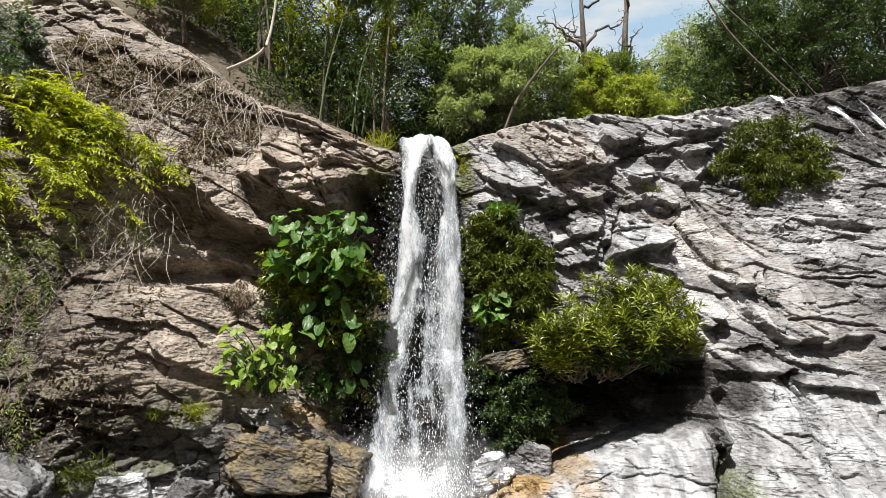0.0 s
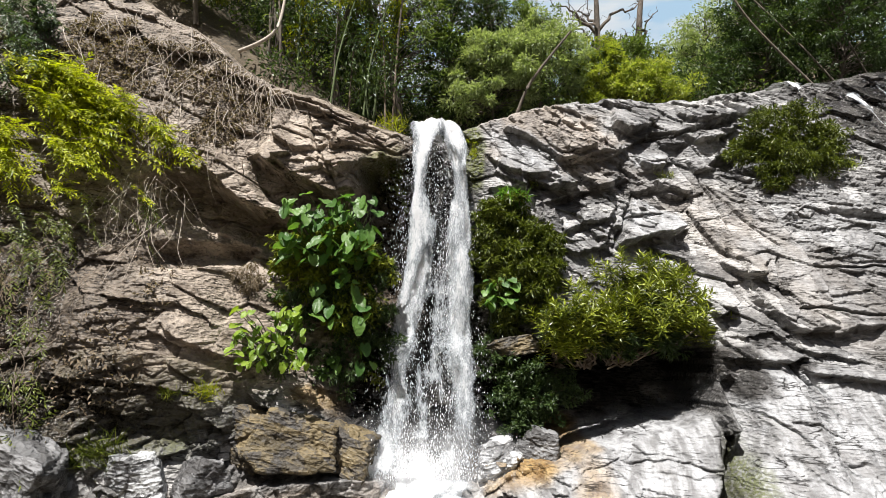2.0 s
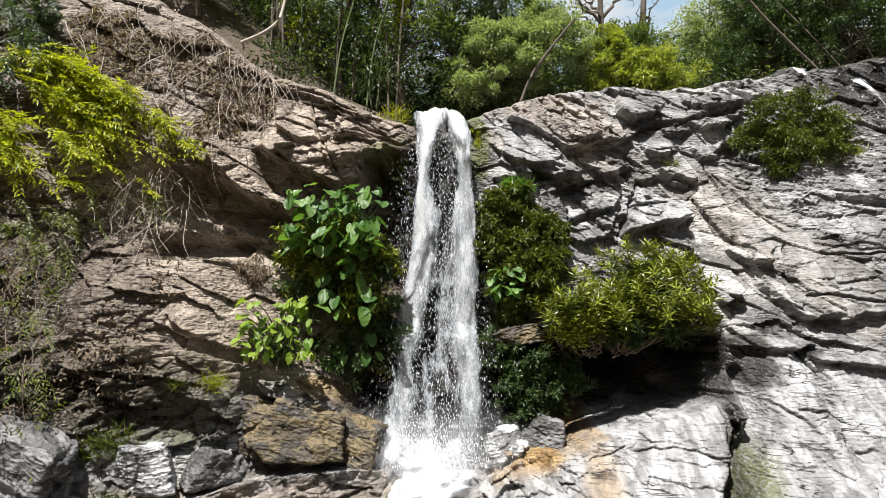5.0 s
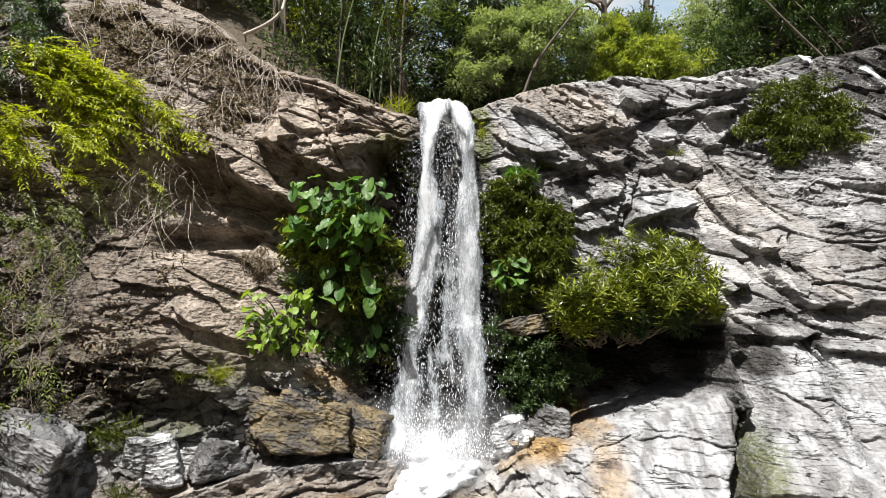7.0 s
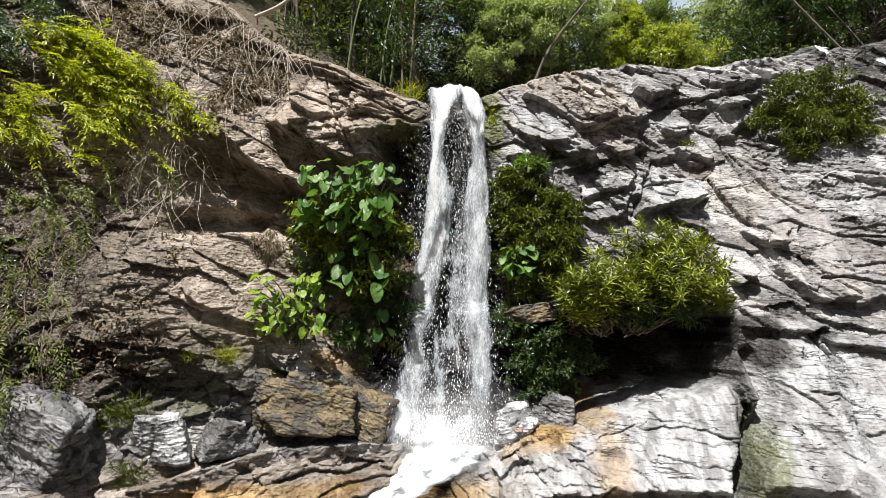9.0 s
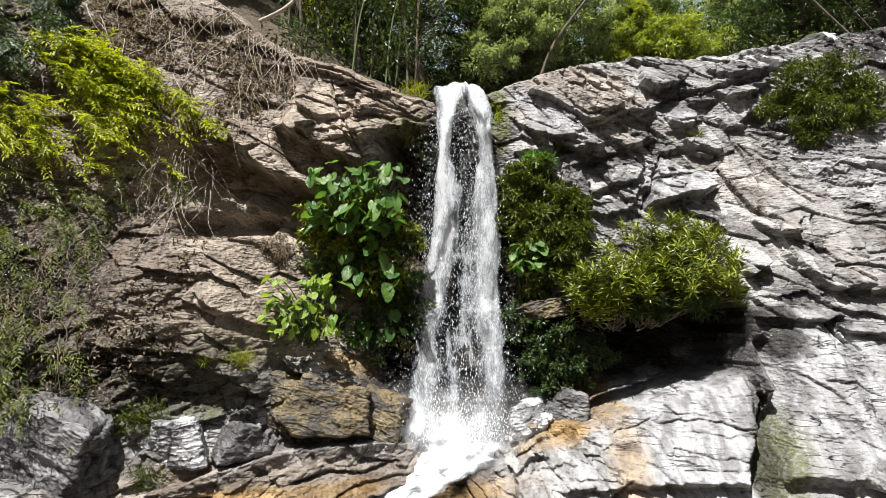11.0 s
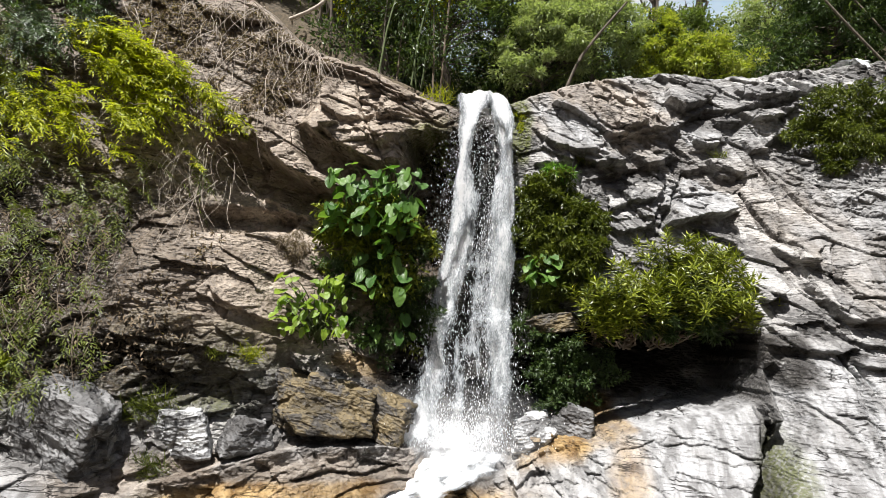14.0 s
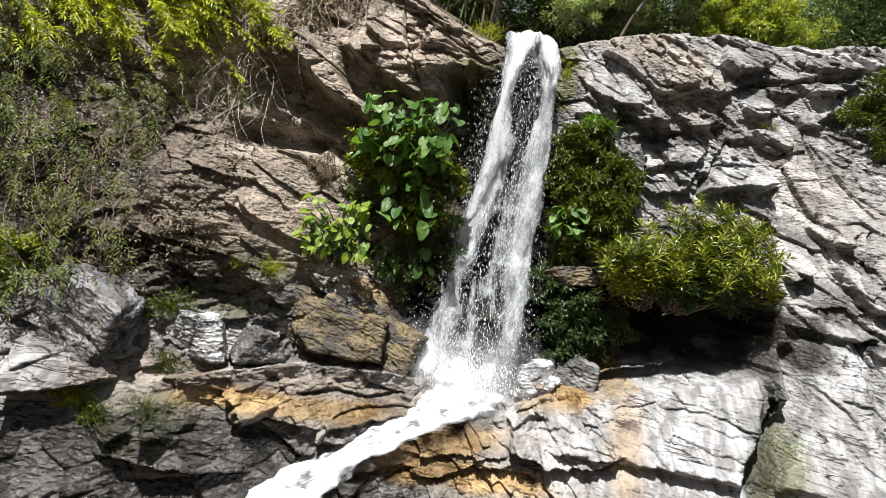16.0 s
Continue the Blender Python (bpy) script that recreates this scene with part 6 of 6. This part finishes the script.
# ---- bamboo and brush on the left bank ----
def sprays(name, at, patch, count, leaf, mat, label, seed, per=20, fall_way=(0.75, -0.35, -0.35), stand=0.45, category="bamboo"):
    """Drooping sprays of narrow leaves over a patch of the slope. patch: corners (x, z) of a quadrilateral, in order."""
    rng = np.random.default_rng(seed)
    whole = thing(name, at, label, category)
    a, b = rng.random((2, count))
    p = np.asarray(patch, float)
    xz = (p[0] * (1 - a)[:, None] + p[1] * a[:, None]) * (1 - b)[:, None] + (p[3] * (1 - a)[:, None] + p[2] * a[:, None]) * b[:, None]
    xz = xz + rng.normal(0, 0.10, xz.shape)
    keep = fbm((xz[:, 0] * 1.5, xz[:, 1] * 4.2 + xz[:, 0] * 1.5), seed, 3) > 0.0
    xz = xz[keep]
    count = len(xz)
    tier = 0.5 + 0.5 * np.sin(xz[:, 1] * 9 + xz[:, 0] * 4)
    y = rough_y(xz[:, 0], xz[:, 1]) - stand * (0.35 + 0.9 * tier * rng.random(count)) - 0.2
    base = np.stack([xz[:, 0], y, xz[:, 1]], -1)
    way = unit(np.asarray(fall_way) + rng.normal(0, 0.28, (count, 3)))
    long = rng.uniform(0.3, 0.75, count)
    for k in range(16):
        i = rng.integers(0, count)
        part("stem", make_mesh("stem", *tube(bent(base[i] + (-0.5, 0.4, -0.3), base[i] + way[i] * long[i], -0.15, rng, 8, 0.03), [0.012, 0.004], 5), TWIG), whole)
    k = np.repeat(np.arange(count), per)
    t = np.tile(np.linspace(0, 1, per), count)
    side = unit(np.cross(way, np.array([0.1, -0.25, 1.0]) + rng.normal(0, 0.2, (count, 3))))[k]
    sign = np.where(np.arange(len(k)) % 2, 1.0, -1.0)[:, None]
    root = base[k] + way[k] * (long[k] * t)[:, None] - np.array([0, 0, 1.0]) * (0.14 * t**2)[:, None]
    to = unit(way[k] * 0.55 + side * sign * rng.uniform(0.5, 1.2, (len(k), 1)) * (1 - 0.6 * t)[:, None] + rng.normal(0, 0.16, (len(k), 3)) + (0, 0, -0.12))
    up = np.cross(side, way[k]) * np.array([1, 1, 1.0])
    up = up * np.sign(up[:, 2:3] + 1e-6)
    v, f = leaves(root, to, up + rng.normal(0, 0.2, up.shape), leaf[0] * rng.uniform(0.6, 1.25, len(k)), leaf[1], NARROW)
    tagged(part("foliage", make_mesh("foliage", v, f, mat, False), whole), kind="stuff")
    return whole


sprays("bamboo", (-7.6, 11.6, 6.4), [(-8.6, 7.3), (-7.2, 7.15), (-5.0, 5.5), (-6.4, 5.3)], 900, (0.13, 0.034), LEAF_BAMBOO, "bright yellow-green bamboo sprays drooping over rock", 951)
sprays("bamboo", (-8.6, 10.9, 5.2), [(-9.6, 6.4), (-7.0, 5.6), (-5.6, 4.6), (-9.4, 4.4)], 520, (0.13, 0.032), LEAF_BAMBOO, "yellow-green bamboo sprays thinning to dry twigs", 952)
sprays("brush", (-7.2, 10.6, 3.6), [(-9.8, 4.6), (-5.4, 4.5), (-5.9, 3.4), (-9.8, 3.0)], 420, (0.12, 0.024), LEAF_OLIVE, "tangled green brush on the bank", 953, 20, (0.5, -0.3, -0.5), 0.4, "brush")
sprays("brush", (-9.6, 10.6, 6.6), [(-12.0, 8.6), (-8.4, 7.9), (-8.6, 5.2), (-12.0, 3.4)], 760, (0.13, 0.03), LEAF_OLIVE, "dark green brush overhanging the bank", 954, 20, (0.5, -0.4, -0.4), 0.6, "brush")
# Dark leaf colour here also stands in for the wood's shade.
sprays("brush", (-9.0, 11.4, 7.4), [(-11.0, 9.6), (-8.2, 8.8), (-7.6, 6.9), (-10.6, 5.6)], 700, (0.13, 0.034), LEAF_DEEP, "dark green brush, the wood's shade put into its colour", 957, 20, (0.5, -0.4, -0.4), 0.7, "brush")
sprays("brush", (-7.6, 9.9, 1.6), [(-9.5, 3.3), (-6.4, 3.4), (-5.6, 0.7), (-9.4, 0.2)], 620, (0.10, 0.024), LEAF_OLIVE, "dark low brush on the shaded bank", 956, 18, (0.3, -0.3, -0.3), 0.2, "brush")
sprays("dry_brush", (-6.8, 10.0, 2.6), [(-9.5, 3.2), (-6.4, 3.3), (-6.0, 1.9), (-9.0, 1.2)], 70, (0.14, 0.02), LEAF_DRY, "dry brown brush and dead leaves on the bank", 955, 16, (0.4, -0.3, -0.7), 0.15, "brush")


def creepers(count, seed, zone, thick, mat, label, kind=""):
    """Dead creepers that hang over the slope."""
    rng = np.random.default_rng(seed)
    pieces = []
    for k in range(count):
        x = rng.uniform(zone[0], zone[1])
        top = min(rng.uniform(zone[2], zone[3]), float(crest_z(x)) - 0.1)
        long = rng.uniform(0.4, 1.7)
        n = 14
        t = np.linspace(0, 1, n)
        px = x + long * t * rng.uniform(-0.3, 0.6) + 0.07 * np.sin(t * rng.uniform(2, 6) + rng.uniform(0, 6))
        pz = top - long * t * rng.uniform(0.5, 1.0) + 0.03 * np.sin(t * rng.uniform(3, 8))
        py = rough_y(px, pz) - 0.22 - 0.28 * rng.random() - 0.12 * np.sin(np.pi * t)
        pieces.append(tube(np.stack([px, py, pz], -1), [thick * rng.uniform(0.6, 1.3), thick * 0.4], 4))
    return pieces


for v, f in creepers(26, 961, (-6.2, -3.6, 5.4, 8.6), 0.013, TWIG, ""):
    tagged(new("dry_vine", make_mesh("dry_vine", v, f, TWIG)), "thin dead vine hanging over the rock slope", "vine", "dead vines on the slope")
for name, zone, n, seed in (("dry_creepers", (-7.8, -3.4, 5.6, 9.4), 150, 962), ("root_tangle", (-6.1, -4.9, 4.2, 5.0), 50, 963), ("dry_creepers", (-8.8, -5.7, 0.8, 3.6), 50, 964)):
    tagged(new(name, make_mesh(name, *joined(creepers(n, seed, zone, 0.0075, TWIG, "")), TWIG_PALE if seed < 964 else TWIG)), "tangle of thin dry creepers on rock", "creepers", kind="stuff")


def litter(count, seed, zone, label):
    """Dead leaves lying on the slope."""
    rng = np.random.default_rng(seed)
    x, z = rng.uniform(zone[0], zone[1], count), rng.uniform(zone[2], zone[3], count)
    keep = (fbm((x * 1.5, z * 1.5), seed, 3) > -0.05) & (z < crest_z(x) - 0.1)
    x, z = x[keep], z[keep]
    base = np.stack([x, cliff_y(x, z) - 0.02, z], -1)
    way = unit(rng.normal(0, 1, (len(x), 3)) + (0, -0.2, 0))
    v, f = leaves(base, way, np.tile((0.0, -0.7, 0.7), (len(x), 1)), rng.uniform(0.05, 0.13, len(x)), 0.035, SIMPLE)
    tagged(new("leaf_litter", make_mesh("leaf_litter", v, f, LEAF_DRY, False)), label, "dead leaves", kind="stuff")


litter(14000, 971, (-8.0, -3.6, 5.8, 9.2), "dry brown leaves caught on the rock slope")
litter(3500, 972, (-9.8, -4.6, 0.4, 3.5), "dry brown leaves scattered over the shelf")


def tuft(at, size, count, mat, label, seed):
    """A tuft of grass blades."""
    rng = np.random.default_rng(seed)
    base = np.asarray(at) + rng.normal(0, 0.38 * size, (count, 3)) * np.array([1, 0.4, 0.5])
    way = unit(rng.normal(0, 0.75, (count, 3)) + np.array([0, -0.35, 0.6]))
    v, f = leaves(base, way, unit(rng.normal(size=(count, 3))), size * rng.uniform(0.2, 0.8, count), 0.009, NARROW)
    tagged(new("grass_tuft", make_mesh("grass_tuft", v, f, mat, False)), label, "grass", "grass tufts on the rock")


tuft(on_face(-4.26, 1.2), 0.22, 150, LEAF_OLEANDER, "yellow-green grass tuft on the sunlit shelf", 981)
tuft(on_face(-3.76, 1.2), 0.28, 220, LEAF_BAMBOO, "fresh yellow-green grass tuft on rock", 982)
tuft(on_face(-4.97, 0.35), 0.45, 260, LEAF_OLIVE, "long green grass above the boulders", 983)
tuft(on_face(-5.25, 0.3), 0.40, 200, LEAF_OLIVE, "long green grass above the boulders", 984)
tuft(on_face(8.5, 6.1), 0.4, 200, LEAF_LIME, "yellow-green grass tuft beside the side stream", 985)
tuft(on_face(4.7, 5.85), 0.25, 120, LEAF_OLEANDER, "small green plant in a rock cleft", 986)
tuft(on_face(1.8, 5.55), 0.22, 120, LEAF_OLEANDER, "small green plant in a rock cleft", 987)
tuft(on_face(-5.6, -0.98), 0.36, 260, LEAF_BAMBOO, "green grass tuft on the wet bank", 988)
tuft(on_face(-5.2, -1.15), 0.36, 240, LEAF_OLIVE, "green grass tuft on the wet bank", 989)
tuft(on_face(-4.5, -0.95), 0.30, 160, LEAF_OLIVE, "moss and grass hanging on wet rock", 990)
tuft(on_face(-4.75, -0.45), 0.36, 260, LEAF_OLIVE, "green plant between the boulders", 991)
tuft(on_face(-7.1, 0.5), 0.45, 200, LEAF_LIME, "light green plants on the bank", 992)
tuft((-1.5, 14.2, 7.1), 0.5, 160, LEAF_BAMBOO, "long yellow-green grass beside the lip", 993)
bush("leafy_plant", on_face(-7.3, 0.75, 0.1), [(*on_face(-7.35, 0.95, 0.25), 0.22), (*on_face(-6.95, 0.9, 0.25), 0.2), (*on_face(-7.6, 0.7, 0.25), 0.2)], 420, (0.13, 0.07), LEAF_LIME, "light green broad-leaved plant on the shaded bank", 994, SIMPLE, 0.4, 4, "plant")
bush("moss_cushion", on_face(0.4, 6.35, 0.02), [(*on_face(0.42, 6.5, 0.05), 0.12), (*on_face(0.42, 6.2, 0.05), 0.12), (*on_face(0.1, 6.72, 0.05), 0.1)], 900, (0.06, 0.012), LEAF_BAMBOO, "yellow-green mossy growth beside the lip", 995, NARROW, 0.8, 2, "moss")
bush("moss_cushion", on_face(-1.2, 5.5, 0.02), [(*on_face(-1.15, 5.75, 0.06), 0.18), (*on_face(-1.25, 5.35, 0.06), 0.18), (*on_face(-1.1, 5.05, 0.06), 0.16)], 1300, (0.07, 0.014), LEAF_OLIVE, "dark green mossy growth on the wet rock", 996, NARROW, 1.0, 2, "moss")
bush("fern", on_face(-1.5, 1.55, 0.05), [(*on_face(-1.6, 1.6, 0.12), 0.16), (*on_face(-1.35, 1.4, 0.12), 0.14)], 260, (0.13, 0.03), LEAF_OLEANDER, "small green fern beside the falling water", 997, NARROW, 0.4, 3, "plant")
